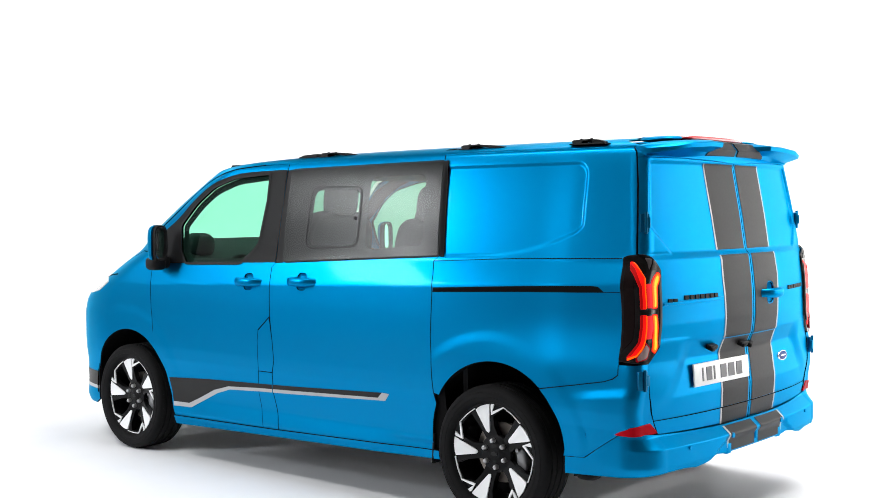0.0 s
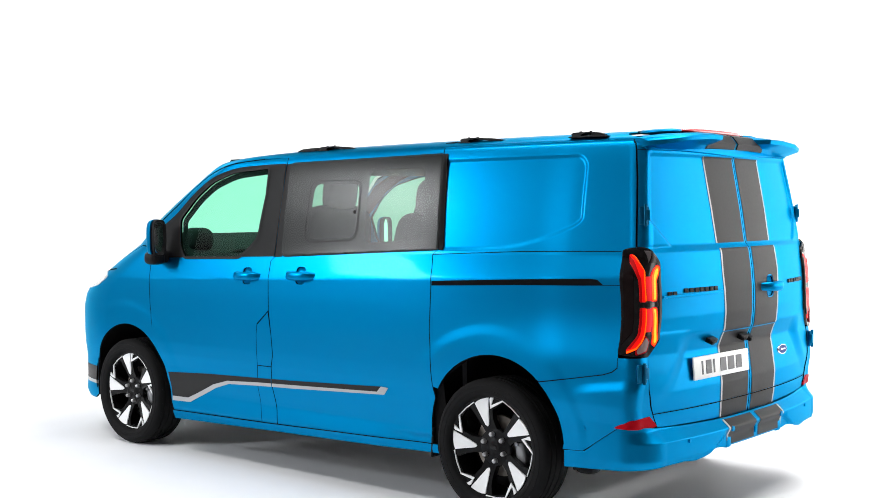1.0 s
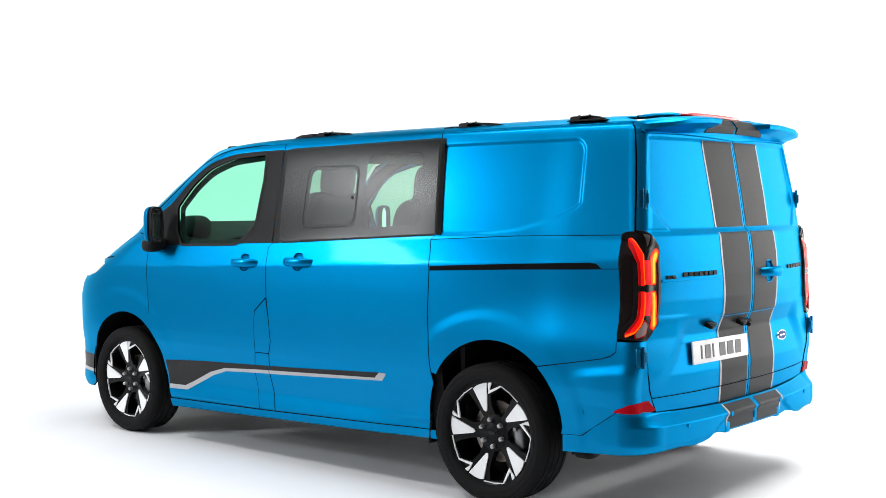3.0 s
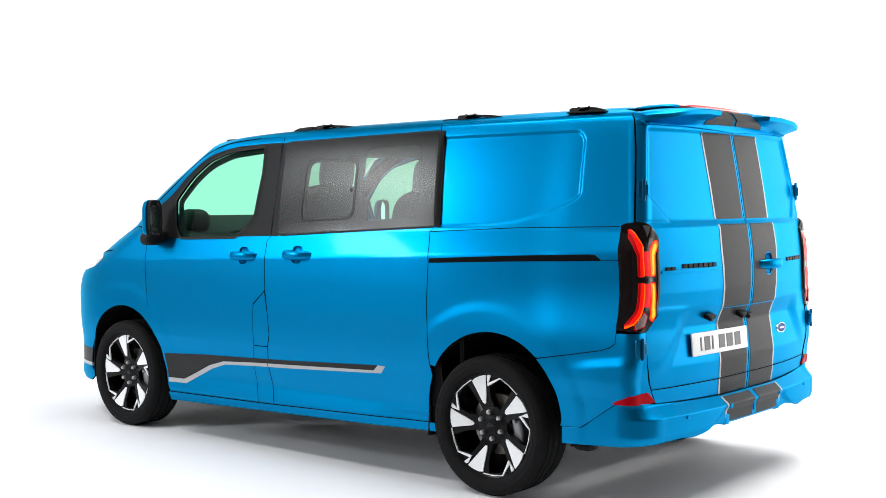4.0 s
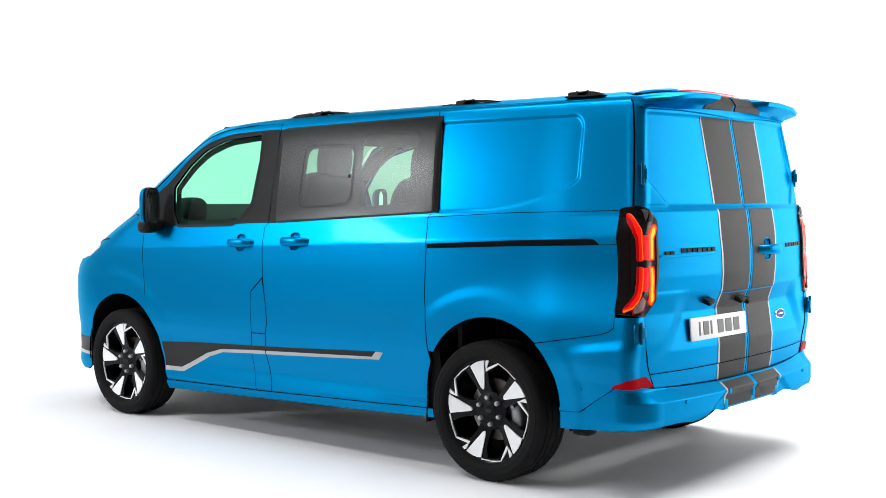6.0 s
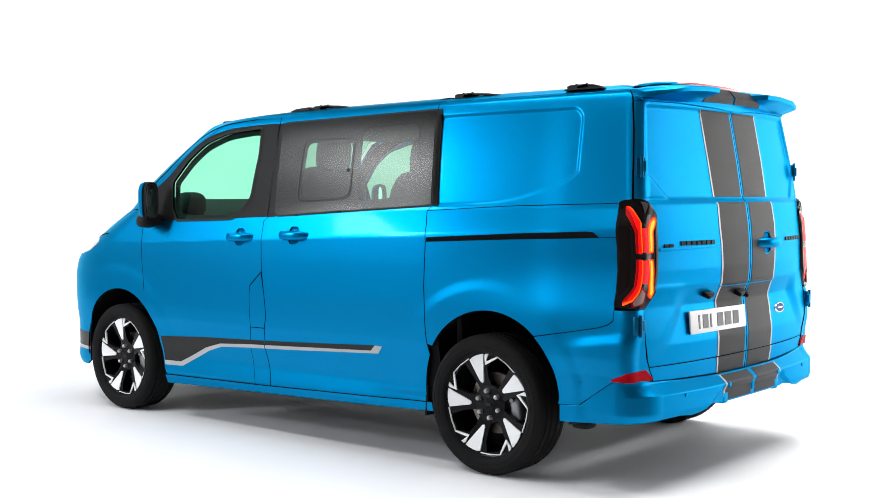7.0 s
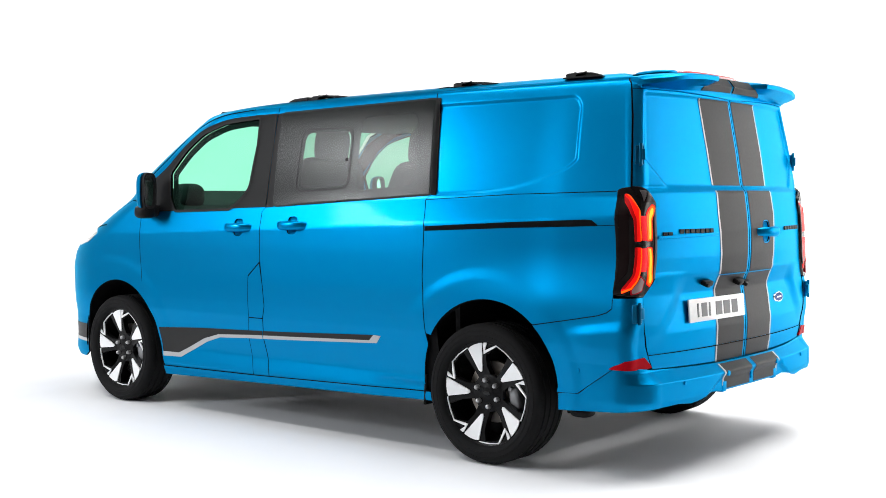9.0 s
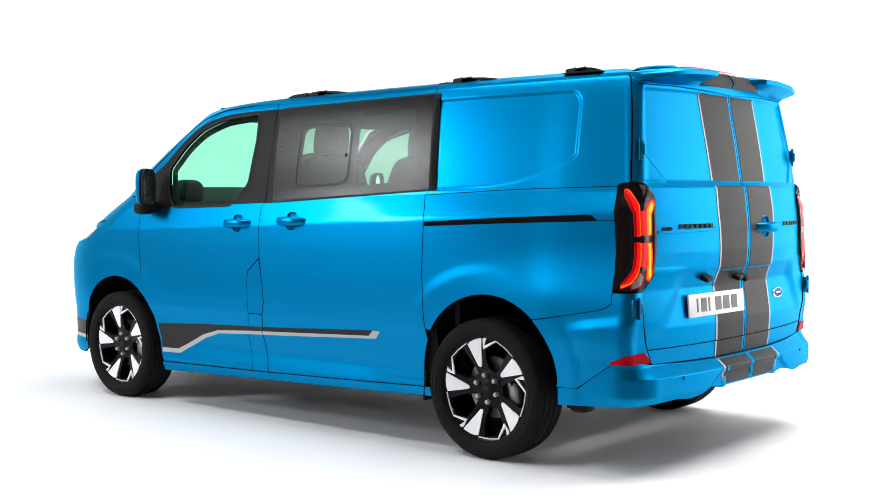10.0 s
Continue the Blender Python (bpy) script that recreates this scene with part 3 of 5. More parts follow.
    # lower corner between the arch, the tail lamp and the bumper
    out = [(-0.316, 0.7155), (-0.495, 0.7465), (-0.667, 0.7785), (-0.713, 0.7945), (-0.739, 0.815), (-0.741, 0.862), (-0.891, 0.866), (-0.897, 0.76), (-0.924, 0.655), (-0.946, 0.58), (-0.960, 0.542), (-0.765, 0.546), (-0.565, 0.412), (-0.44, 0.405)] + [p for p in ARCH_R[::-1] if p[0] < -0.33 and 0.42 < p[1] < 0.70]
    panel("bumper_corner", fn, out, BLUE, van, 0.011, 0.011, off=0.004)
    for line in ([(-0.312, 0.7175), (-0.495, 0.7487), (-0.667, 0.7807), (-0.7115, 0.7967), (-0.737, 0.8165), (-0.739, 0.862)], [(-0.438, 0.401), (-0.560, 0.408), (-0.765, 0.543)]):
        panel("shut_line", fn, band(line, 0.0025), M["dark"], van, 0.05, 0.05, off=0.0052, depth=0)
    # wing and front bumper
    out = [(2.842, 1.322), (2.832, 1.22), (2.818, 0.96), (2.801, 0.84), (2.795, 0.75)] + [p for p in ARCH_F[::-1] if p[1] > 0.36 and p[1] < 0.83 and not (p[0] < 2.80)] + [(3.47, 0.30), (3.55, 0.265), (4.30, 0.25), (4.30, 1.03), (4.05, 1.05), (3.6, 1.14), (3.3, 1.235), (2.98, 1.335)]
    wing = panel("front_wing", fn, out, BLUE, van, 0.03, 0.025, label="blue front wing and bumper side")
    panel("shut_line", fn, band([(3.235, 1.180), (3.40, 1.166), (3.62, 1.128)], 0.009), M["dark"], wing, 0.03, 0.02, off=0.002, depth=0)
    lamp = rounded([(3.345, 1.120), (3.42, 1.148), (3.62, 1.112), (3.90, 1.075), (3.90, 1.04), (3.60, 1.035), (3.45, 1.06)], 0.02)
    panel("headlamp", fn, lamp, M["lamp_head"], van, 0.03, 0.02, off=0.006, depth=0.02, label="clear headlamp")
    # hood side, A pillar and windscreen half
    panel("bonnet_edge", fn, [(2.86, 1.335), (2.98, 1.340), (3.30, 1.24), (3.6, 1.145), (4.0, 1.06), (4.35, 1.035), (4.20, 1.15), (3.95, 1.25), (3.62, 1.345), (3.10, 1.40), (2.91, 1.42)], BLUE, van, 0.03, 0.015)
    outer = smooth([(2.925, 1.42), (2.80 + 0.012, 1.495), (2.64, 1.612), (2.462, 1.745), (2.304, 1.815), (2.11, 1.8575), (1.84, 1.8755)]) + [(1.84, 1.884), (2.16, 1.884), (2.30, 1.86), (2.46, 1.80), (2.56, 1.72), (2.74, 1.58), (2.90, 1.47), (3.03, 1.40)]
    panel("windscreen_pillar", fn, outer, BLUE, van, 0.02, 0.012)
    # roof half
    panel("roof", fn, [(-0.825, 1.884), (0.389, 1.884), (0.40, 1.8835), (0.40, 1.8775), (1.84, 1.8775), (2.16, 1.887), (2.10, 1.90), (1.9, 1.93), (1.0, 1.957), (-0.55, 1.957), (-0.70, 1.93)], BLUE, van, 0.05, 0.005, depth=0.008)
    # sill
    panel("side_skirt", fn, [(2.61, 0.276), (1.70, 0.292), (0.352, 0.327), (0.345, 0.283), (1.62, 0.251), (2.612, 0.222)], BLUE, van, 0.05, 0.012, off=0.002, depth=0.05, label="blue side skirt under the doors")
    # decals
    top = [(2.655, 0.520), (2.25, 0.541), (1.766, 0.556), (1.467, 0.566), (0.74, 0.598)]
    lowb = [(2.615, 0.368), (2.455, 0.370), (2.376, 0.402), (2.2, 0.478), (2.06, 0.513), (1.769, 0.529), (1.469, 0.540), (0.777, 0.567)]
    lows = [(2.61, 0.340), (2.43, 0.345), (2.349, 0.382), (2.174, 0.459), (2.046, 0.495), (1.771, 0.509), (1.471, 0.520), (0.724, 0.555)]
    for a, b in ((1.652, 2.70), (0.0, 1.644)):
        def clip(o):
            return cut(cut(o, 0, a, 1), 0, b, -1)
        panel("stripe_decal", fn, clip(top + lowb[::-1]), M["decal"], door if a > 1 else slide, 0.03, 0.03, off=0.0025, depth=0.0008, label="dark grey vinyl stripe")
        panel("stripe_edge", fn, clip([*lowb, (0.742, 0.598), (0.688, 0.596), (0.724, 0.555), *lows[::-1][1:]]), M["silver"], door if a > 1 else slide, 0.03, 0.03, off=0.0027, depth=0.0008, label="silver edge of the stripe")
    panel("stripe_decal", fn, [(3.487, 0.49), (4.3, 0.487), (4.3, 0.39), (3.492, 0.39)], M["decal"], wing, 0.04, 0.04, off=0.0025, depth=0.0008, label="dark grey vinyl stripe")
    panel("stripe_edge", fn, [(3.492, 0.389), (4.3, 0.389), (4.3, 0.368), (3.487, 0.368)], M["silver"], wing, 0.04, 0.04, off=0.0027, depth=0.0008)
    # shut line over the skirt
    panel("shut_line", fn, band([(2.606, 0.2815), (1.70, 0.2975), (0.356, 0.332)], -0.005), M["dark"], van, 0.05, 0.05, off=0.0045, depth=0)
    # wheel arch liners
    for cy, cz in ((3.075, 0.395), (-0.03, 0.41)):
        bm = bmesh.new()
        rows = []
        for xx, rr in ((0.968, 0.424), (0.94, 0.43), (0.62, 0.45), (0.60, 0.05)):
            rows.append([bm.verts.new((s * xx, cy + rr * math.cos(radians(-7 + 194 * k / 28)), cz + rr * math.sin(radians(-7 + 194 * k / 28)))) for k in range(29)])
        for a, b in zip(rows, rows[1:]):
            for k in range(28):
                bm.faces.new((a[k], a[k + 1], b[k + 1], b[k]))
        part("wheel_arch_liner", bm, M["dark"], van, smooth=50)
    # handles
    for u, z, owner in ((1.840, 1.169, door), (1.368, 1.183, slide)):
        handle(fn, s, u, z, owner)
    return door, slide, quarter


def fatten(pts, d):
    """The closed outline moved outward by d."""
    n = len(pts)
    sgn = 1 if area(pts) > 0 else -1
    out = []
    for i in range(n):
        a, b = Vector(pts[i - 1]), Vector(pts[(i + 1) % n])
        t = b - a
        if t.length < 1e-9:
            out.append(pts[i])
            continue
        t.normalize()
        out.append((pts[i][0] + t.y * d * sgn, pts[i][1] - t.x * d * sgn))
    return out


def ring_panel(name, fn, outer, inner, mat, parent, off, label=""):
    """A sheet with a hole."""
    return panel(name, fn, list(outer), mat, parent, 0.03, 0.03, off=off, depth=0.0, label=label, holes=[list(inner)])


def handle(fn, s, u, z, owner):
    base = fn(u, z)
    bm = bmesh.new()
    # bar
    rings = []
    for k in range(11):
        t = -1 + 2 * k / 10
        y = 0.122 * t
        bow = 0.048 * (1 - abs(t) ** 3.0) - 0.010
        h = 0.026 * (1 - 0.35 * abs(t) ** 3)
        th = 0.012
        rings.append([(base.x + s * (bow + th * math.cos(a)), u + y, z + h * math.sin(a)) for a in [2 * math.pi * i / 12 for i in range(12)]])
    loft(bm, rings)
    part("handle", bm, BLUE, owner, smooth=50)
    # dished cup behind it
    bm = bmesh.new()
    rings = []
    for k in range(8):
        f, d = math.cos(k / 7 * 1.35), 0.016 * math.sin(k / 7 * 1.5)
        ring = []
        for y, zz in cup_hole(u, z, 0.0435 * f, 0.0535 * f):
            ring.append((fn(y, zz).x + s * (0.0012 - d), y, zz))
        rings.append(ring)
    loft(bm, rings, close_ends=False)
    bm.verts.ensure_lookup_table()
    bm.faces.new(bm.verts[-32:])
    part("handle_cup", bm, BLUE, owner, smooth=50)


doors = {}
for s, fn in ((-1, LEFT), (1, RIGHT)):
    doors[s] = flank(s, fn)

# windscreen, roof front, bonnet and grille across the nose
edge = [(0.60, 1.405), (0.66, 1.47), (0.69, 1.58), (0.635, 1.72), (0.585, 1.80), (0.62, 1.86)]
panel("windscreen", front_at, edge + [(-p[0], p[1]) for p in edge[::-1]], M["glass_green"], van, 0.05, 0.03, depth=0, label="clear green-tinted windscreen")
panel("roof_front", front_at, [(0.66, 1.868), (0.70, 1.90), (0.45, 1.955), (-0.45, 1.955), (-0.70, 1.90), (-0.66, 1.868)], BLUE, van, 0.05, 0.006, off=-0.006, depth=0)
panel("bonnet", front_at, [(0.62, 1.395), (0.80, 1.36), (0.75, 1.10), (0.5, 1.04), (-0.5, 1.04), (-0.75, 1.10), (-0.80, 1.36), (-0.62, 1.395)], BLUE, van, 0.05, 0.02, off=-0.006, depth=0, label="blue bonnet")
panel("grille", front_at, [(0.30, 0.26), (0.30, 1.05), (-0.30, 1.05), (-0.30, 0.26)], M["plastic"], van, 0.05, 0.04, off=-0.006, depth=0, label="black front grille")

# near-black sheets added behind the shut lines, standing in for the gaps' shade
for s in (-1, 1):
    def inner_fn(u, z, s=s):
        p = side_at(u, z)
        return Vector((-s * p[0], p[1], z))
    panel("seam_backing", inner_fn, [(0.30, 0.30), (0.42, 0.30), (2.58, 0.26), (2.62, 0.45), (2.72, 0.64), (2.82, 0.74), (2.80, 1.24), (0.30, 1.30)], M["dark"], van, 0.08, 0.08, off=-0.02, depth=0)
    panel("seam_backing", inner_fn, [(0.47, 1.30), (0.32, 1.30), (0.30, 0.68), (0.10, 0.81), (-0.05, 0.84), (-0.25, 0.77), (-0.36, 0.69), (-0.46, 0.45), (-0.75, 0.45), (-0.88, 0.50), (-0.88, 1.86), (0.44, 1.86)], M["dark"], van, 0.08, 0.08, off=-0.02, depth=0)
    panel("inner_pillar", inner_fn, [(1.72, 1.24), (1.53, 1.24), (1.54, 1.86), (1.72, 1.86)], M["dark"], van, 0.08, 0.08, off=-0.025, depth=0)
    # strip behind the pillar seam, added to stop light leaking through the gap
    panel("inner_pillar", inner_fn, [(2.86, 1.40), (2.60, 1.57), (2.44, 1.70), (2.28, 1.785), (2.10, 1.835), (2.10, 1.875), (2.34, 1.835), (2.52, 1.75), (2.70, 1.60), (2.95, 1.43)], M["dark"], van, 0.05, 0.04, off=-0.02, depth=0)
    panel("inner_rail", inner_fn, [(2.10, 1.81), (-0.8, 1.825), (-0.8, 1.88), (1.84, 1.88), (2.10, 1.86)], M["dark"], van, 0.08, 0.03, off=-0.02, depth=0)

# ---- rear ----
REAR = rear_at


UP_L, UP_R = (0.378, 0.329), (0.343, 0.313)


def rear_door(s):
    """One of the two rear doors; s is -1 on the left."""
    def o(pts):
        return [(s * p[0], p[1]) for p in pts]
    out = o([(0.004, 1.812), (0.004, 0.508), (0.762, 0.531), (0.785, 0.58), (0.803, 0.655), (0.836, 0.76), (0.845, 0.868), (0.803, 0.93), (0.808, 1.26), (0.821, 1.30), (0.889, 1.366), (0.9445, 1.374), (0.9375, 1.70), (0.943, 1.826), (0.60, 1.826)])
    cups = [cup_hole(0.2025, 1.142, 0.040, 0.053)] if s > 0 else []
    door = panel("rear_door", REAR, out, BLUE, van, 0.010, 0.009, holes=cups, label="blue rear door with dark grey stripe")
    # double stripe with silver edge
    cuts = ((1.352, 0.945), (0.939, 0.60), (0.594, 0.515), (1.806, 1.378))
    for hi, lo in cuts:
        top, low = (UP_L if s < 0 else UP_R) if lo > 1.3 else ((0.330, 0.296) if lo > 0.9 else (0.292, 0.286))
        panel("stripe_decal", REAR, o([(0.020, hi), (top - 0.013, hi), (low - 0.013, lo), (0.020, lo)]), M["decal"], door, 0.03, 0.012, off=0.002, depth=0.0008, label="dark grey vinyl stripe", holes=[cup_hole(0.2025, 1.142, 0.046, 0.060)] if s > 0 and 0.9 < lo < 1.0 else [])
        panel("stripe_edge", REAR, o([(top - 0.013, hi), (top, hi), (low, lo), (low - 0.013, lo)]), M["silver"], door, 0.03, 0.012, off=0.0022, depth=0.0008)
    for z0, z1 in ((0.5935, 0.5995), (0.9385, 0.9435)):
        w = 0.80 if z0 < 0.7 else 0.30
        panel("shut_line", REAR, o([(0.004, z0), (w, z0 + 0.002), (w, z1), (0.004, z1)]), M["dark"] if z0 < 0.7 else BLUE, door, 0.05, 0.05, off=0.0028, depth=0)
    # hinges
    for v, z, w in ((0.912, 1.515, 0.042), (0.885, 0.795, 0.056)):
        p = REAR(s * v, z)
        n = normal_of(REAR, s * v, z, 1)
        n = n if n.dot(p - Vector((0, 0, z))) > 0 else -n
        t = Vector((0, 0, 1)).cross(n).normalized()
        m = Matrix((t, n, Vector((0, 0, 1)))).transposed().to_4x4()
        m.translation = p
        bm = bmesh.new()
        box(bm, (w, 0.016, 0.085), m @ pose(0, 0.006, 0), 0.004)
        box(bm, (w * 0.55, 0.022, 0.05), m @ pose(w * 0.3 * -s, 0.012, 0), 0.004)
        cylinder(bm, 0.008, 0.008, 0.100, m @ pose(w * 0.1, 0.017, 0), 12)
        # left hinges get a darker blue, their shade put into the colour
        part("hinge", bm, M["blue_shaded"] if s < 0 else BLUE, door, smooth=40)
    return door


rear_l, rear_r_door = rear_door(-1), rear_door(1)
# header above the rear doors
panel("rear_header", REAR, [(-0.9445, 1.829), (0.9445, 1.829), (0.9445, 1.880), (-0.9445, 1.880)], BLUE, van, 0.02, 0.012, off=-0.002, depth=0.01)
# near-black sheets added behind the meeting doors, for the shade in their seam
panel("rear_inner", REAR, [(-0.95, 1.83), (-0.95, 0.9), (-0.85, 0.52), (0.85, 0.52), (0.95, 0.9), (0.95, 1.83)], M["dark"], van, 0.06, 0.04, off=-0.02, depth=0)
panel("centre_strip", REAR, [(-0.010, 1.815), (-0.010, 0.512), (0.010, 0.512), (0.010, 1.815)], M["dark"], van, 0.02, 0.02, off=-0.008, depth=0)

# number plate
def on_rear(v, z, off=0.0):
    p = REAR(v, z)
    n = normal_of(REAR, v, z, 1)
    n = n if n.y < 0 else -n
    x = (-n).cross(Vector((0, 0, 1))).normalized()
    m = Matrix((x, -n, x.cross(-n))).transposed().to_4x4()
    m.translation = p + n * off
    return m


pm = pose(-0.298, -0.926, 0.781, -4.4, 0, -3.0)
bm = bmesh.new()
box(bm, (0.522, 0.010, 0.111), pm, 0.004)
plate = part("number_plate", bm, M["plate"], van, "white number plate with dark grey marks", smooth=40)
for k, w in ((-0.185, 0.014), (-0.128, 0.05), (-0.078, 0.014), (0.008, 0.056), (0.083, 0.060), (0.160, 0.056)):
    bm = bmesh.new()
    box(bm, (w, 0.003, 0.066), pm @ pose(k, -0.006, 0), 0.001, 1)
    part("bar", bm, M["plate_ink"], plate)

# badges as plain raised bars
def bars(name, v0, v1, z, h, n, owner, mat, fill=0.72):
    for k in range(n):
        v = v0 + (v1 - v0) * (k + 0.5) / n
        w = abs(v1 - v0) / n * fill
        bm = bmesh.new()
        box(bm, (w, 0.006, h), on_rear(v, z, 0.003), 0.001, 1)
        part(name, bm, mat, owner)


bars("badge_bar", -0.652, -0.372, 1.161, 0.021, 7, rear_l, M["rubber"])
bars("badge_mark", -0.764, -0.695, 1.148, 0.024, 2, rear_l, M["rubber"], 0.8)
bars("badge_bar", 0.455, 0.745, 1.154, 0.021, 6, rear_r_door, M["rubber"])
panel("badge_ledge", REAR, [(-0.793, 1.130), (-0.331, 1.138), (-0.331, 1.150), (-0.783, 1.141)], BLUE, rear_l, 0.03, 0.01, off=0.008, depth=0.007)
# oval badge
bm = bmesh.new()
m = on_rear(0.415, 0.785, 0.003)
cylinder(bm, 1.0, 0.93, 1.0, m @ Matrix.Diagonal((0.066, 0.005, 0.028, 1)) @ pose(0, 0, 0, 90, 0, 0), 40)
oval = part("oval_badge", bm, M["silver_bright"], van, "silver-rimmed blue oval badge", smooth=40)
bm = bmesh.new()
cylinder(bm, 1.0, 1.0, 1.0, m @ pose(0, -0.0015, 0) @ Matrix.Diagonal((0.057, 0.004, 0.0225, 1)) @ pose(0, 0, 0, 90, 0, 0), 40)
part("oval_field", bm, M["badge_blue"], oval, smooth=40)
bm = bmesh.new()
box(bm, (0.066, 0.002, 0.007), m @ pose(0, -0.0035, 0), 0.0006, 1)
part("bar", bm, M["silver_bright"], oval)

# rear door handle: cup and bar on the right-hand door
bm = bmesh.new()
c = REAR(0.20, 1.142)
rings = []
for k in range(11):
    t = -1 + 2 * k / 10
    bow = 0.055 * (1 - abs(t) ** 3) - 0.010
    rings.append([(0.20 + 0.115 * t, c.y - bow - 0.013 * math.cos(a), 1.142 + 0.026 * (1 - 0.3 * t * t) * math.sin(a)) for a in [2 * math.pi * i / 12 for i in range(12)]])
loft(bm, rings)
part("handle", bm, BLUE, rear_r_door, smooth=50)
bm = bmesh.new()
rings = []
for k in range(8):
    f, d = math.cos(k / 7 * 1.35), 0.016 * math.sin(k / 7 * 1.5)
    rings.append([REAR(v, z) + Vector((0, d - 0.0030, 0)) for v, z in cup_hole(0.2025, 1.142, 0.043 * f, 0.0565 * f)])
loft(bm, rings, close_ends=False)
bm.verts.ensure_lookup_table()
bm.faces.new(bm.verts[-32:])
part("handle_cup", bm, BLUE, rear_r_door, smooth=50)
# plate lamps on the ledge over the plate
for v, z, w, owner in ((-0.392, 0.912, 0.070, rear_l), (-0.085, 0.905, 0.075, rear_l), (-0.012, 0.895, 0.050, rear_l)):
    bm = bmesh.new()
    m = on_rear(v, z, 0.012)
    box(bm, (w, 0.034, 0.026), m, 0.007)
    box(bm, (w * 0.4, 0.036, 0.020), m @ pose(-w * 0.25, -0.010, -0.004), 0.006)
    part("plate_lamp", bm, M["rubber"], owner, smooth=40)

# ---- tail lamps ----
def tail_lamp(s):
    def o(pts):
        return [(s * p[0], p[1]) for p in pts]
    shape = o([(1.020, 1.352), (0.990, 1.362), (0.917, 1.369), (0.887, 1.354), (0.826, 1.297), (0.813, 1.258), (0.807, 0.938), (0.855, 0.870), (1.000, 0.880)])
    lamp = panel("tail_lamp", REAR, rounded(shape, 0.012), M["lamp_black"], van, 0.02, 0.03, off=0.012, depth=0.03, label="lit smoked tail lamp with red and amber light guides")
    # broad red guide in two halves, brightest along its inner edge
    red_hi = [(0.984, 1.334), (0.970, 1.337), (0.908, 1.260), (0.903, 1.160), (0.902, 1.122), (0.930, 1.122), (0.931, 1.222), (0.976, 1.298)]
    red_lo = [(0.901, 1.094), (0.897, 0.972), (0.909, 0.937), (0.926, 0.905), (0.962, 0.884), (0.966, 0.900), (0.958, 0.918), (0.929, 0.972), (0.929, 1.094)]
    for shape in (red_hi, red_lo):
        panel("red_guide", REAR, rounded(o(shape), 0.006), M["lamp_red"], lamp, 0.015, 0.02, off=0.0145, depth=0.003, label="glowing red light guide")
    for shape in ([(0.980, 1.328), (0.976, 1.300), (0.931, 1.222), (0.930, 1.122), (0.920, 1.122), (0.920, 1.225), (0.962, 1.305)], [(0.929, 1.094), (0.929, 0.972), (0.958, 0.918), (0.966, 0.900), (0.950, 0.908), (0.919, 0.972), (0.919, 1.094)]):
        panel("red_shade", REAR, o(shape), M["lamp_dim"], lamp, 0.015, 0.02, off=0.0158, depth=0.001)
    for z0, z1 in ((1.126, 1.236), (0.984, 1.090)):
        panel("red_core", REAR, rounded(o([(0.899, z1), (0.868, z1), (0.866, z0), (0.896, z0)]), 0.004), M["lamp_deep"], lamp, 0.015, 0.02, off=0.0140, depth=0.002)
    halo_hi = [(0.873, 1.122), (0.873, 1.250), (0.866, 1.274), (0.848, 1.289), (0.826, 1.278), (0.822, 1.246), (0.835, 1.218), (0.839, 1.122)]
    halo_lo = [(0.873, 1.095), (0.839, 1.095), (0.824, 0.966), (0.818, 0.942), (0.831, 0.912), (0.856, 0.928), (0.862, 0.989)]
    amber_hi = [(0.869, 1.126), (0.867, 1.240), (0.862, 1.266), (0.848, 1.284), (0.831, 1.274), (0.827, 1.246), (0.839, 1.220), (0.843, 1.126)]
    amber_lo = [(0.869, 1.091), (0.843, 1.091), (0.828, 0.964), (0.823, 0.942), (0.833, 0.918), (0.852, 0.932), (0.857, 0.989)]
    core_hi = [(0.862, 1.130), (0.860, 1.236), (0.853, 1.262), (0.845, 1.273), (0.837, 1.264), (0.835, 1.246), (0.845, 1.220), (0.850, 1.130)]
    core_lo = [(0.862, 1.087), (0.850, 1.087), (0.836, 0.964), (0.831, 0.944), (0.835, 0.930), (0.845, 0.938), (0.850, 0.989)]
    for halo, amber, core in ((halo_hi, amber_hi, core_hi), (halo_lo, amber_lo, core_lo)):
        panel("red_surround", REAR, rounded(o(halo), 0.008), M["lamp_red"], lamp, 0.015, 0.02, off=0.0142, depth=0.002)
        guide = panel("amber_guide", REAR, rounded(o(amber), 0.008), M["lamp_amber" if s < 0 else "lamp_red"], lamp, 0.015, 0.02, off=0.0160, depth=0.002, label="glowing amber light guide")
        panel("bright_core", REAR, rounded(o(core), 0.006), M["lamp_yellow" if s < 0 else "lamp_red"], guide, 0.015, 0.02, off=0.0175, depth=0.0015)
    panel("orange_edge", REAR, o([(0.972, 1.333), (0.912, 1.262), (0.9065, 1.235), (0.9045, 1.126), (0.901, 1.126), (0.902, 1.160), (0.903, 1.240), (0.908, 1.258), (0.966, 1.331)]), M["lamp_amber" if s < 0 else "lamp_red"], lamp, 0.015, 0.02, off=0.0165, depth=0.002)
    panel("orange_edge", REAR, o([(0.964, 0.892), (0.928, 0.911), (0.912, 0.940), (0.901, 0.976), (0.9035, 1.090), (0.900, 1.090), (0.897, 0.972), (0.909, 0.936), (0.926, 0.904), (0.962, 0.885)]), M["lamp_amber" if s < 0 else "lamp_red"], lamp, 0.015, 0.02, off=0.0165, depth=0.002)
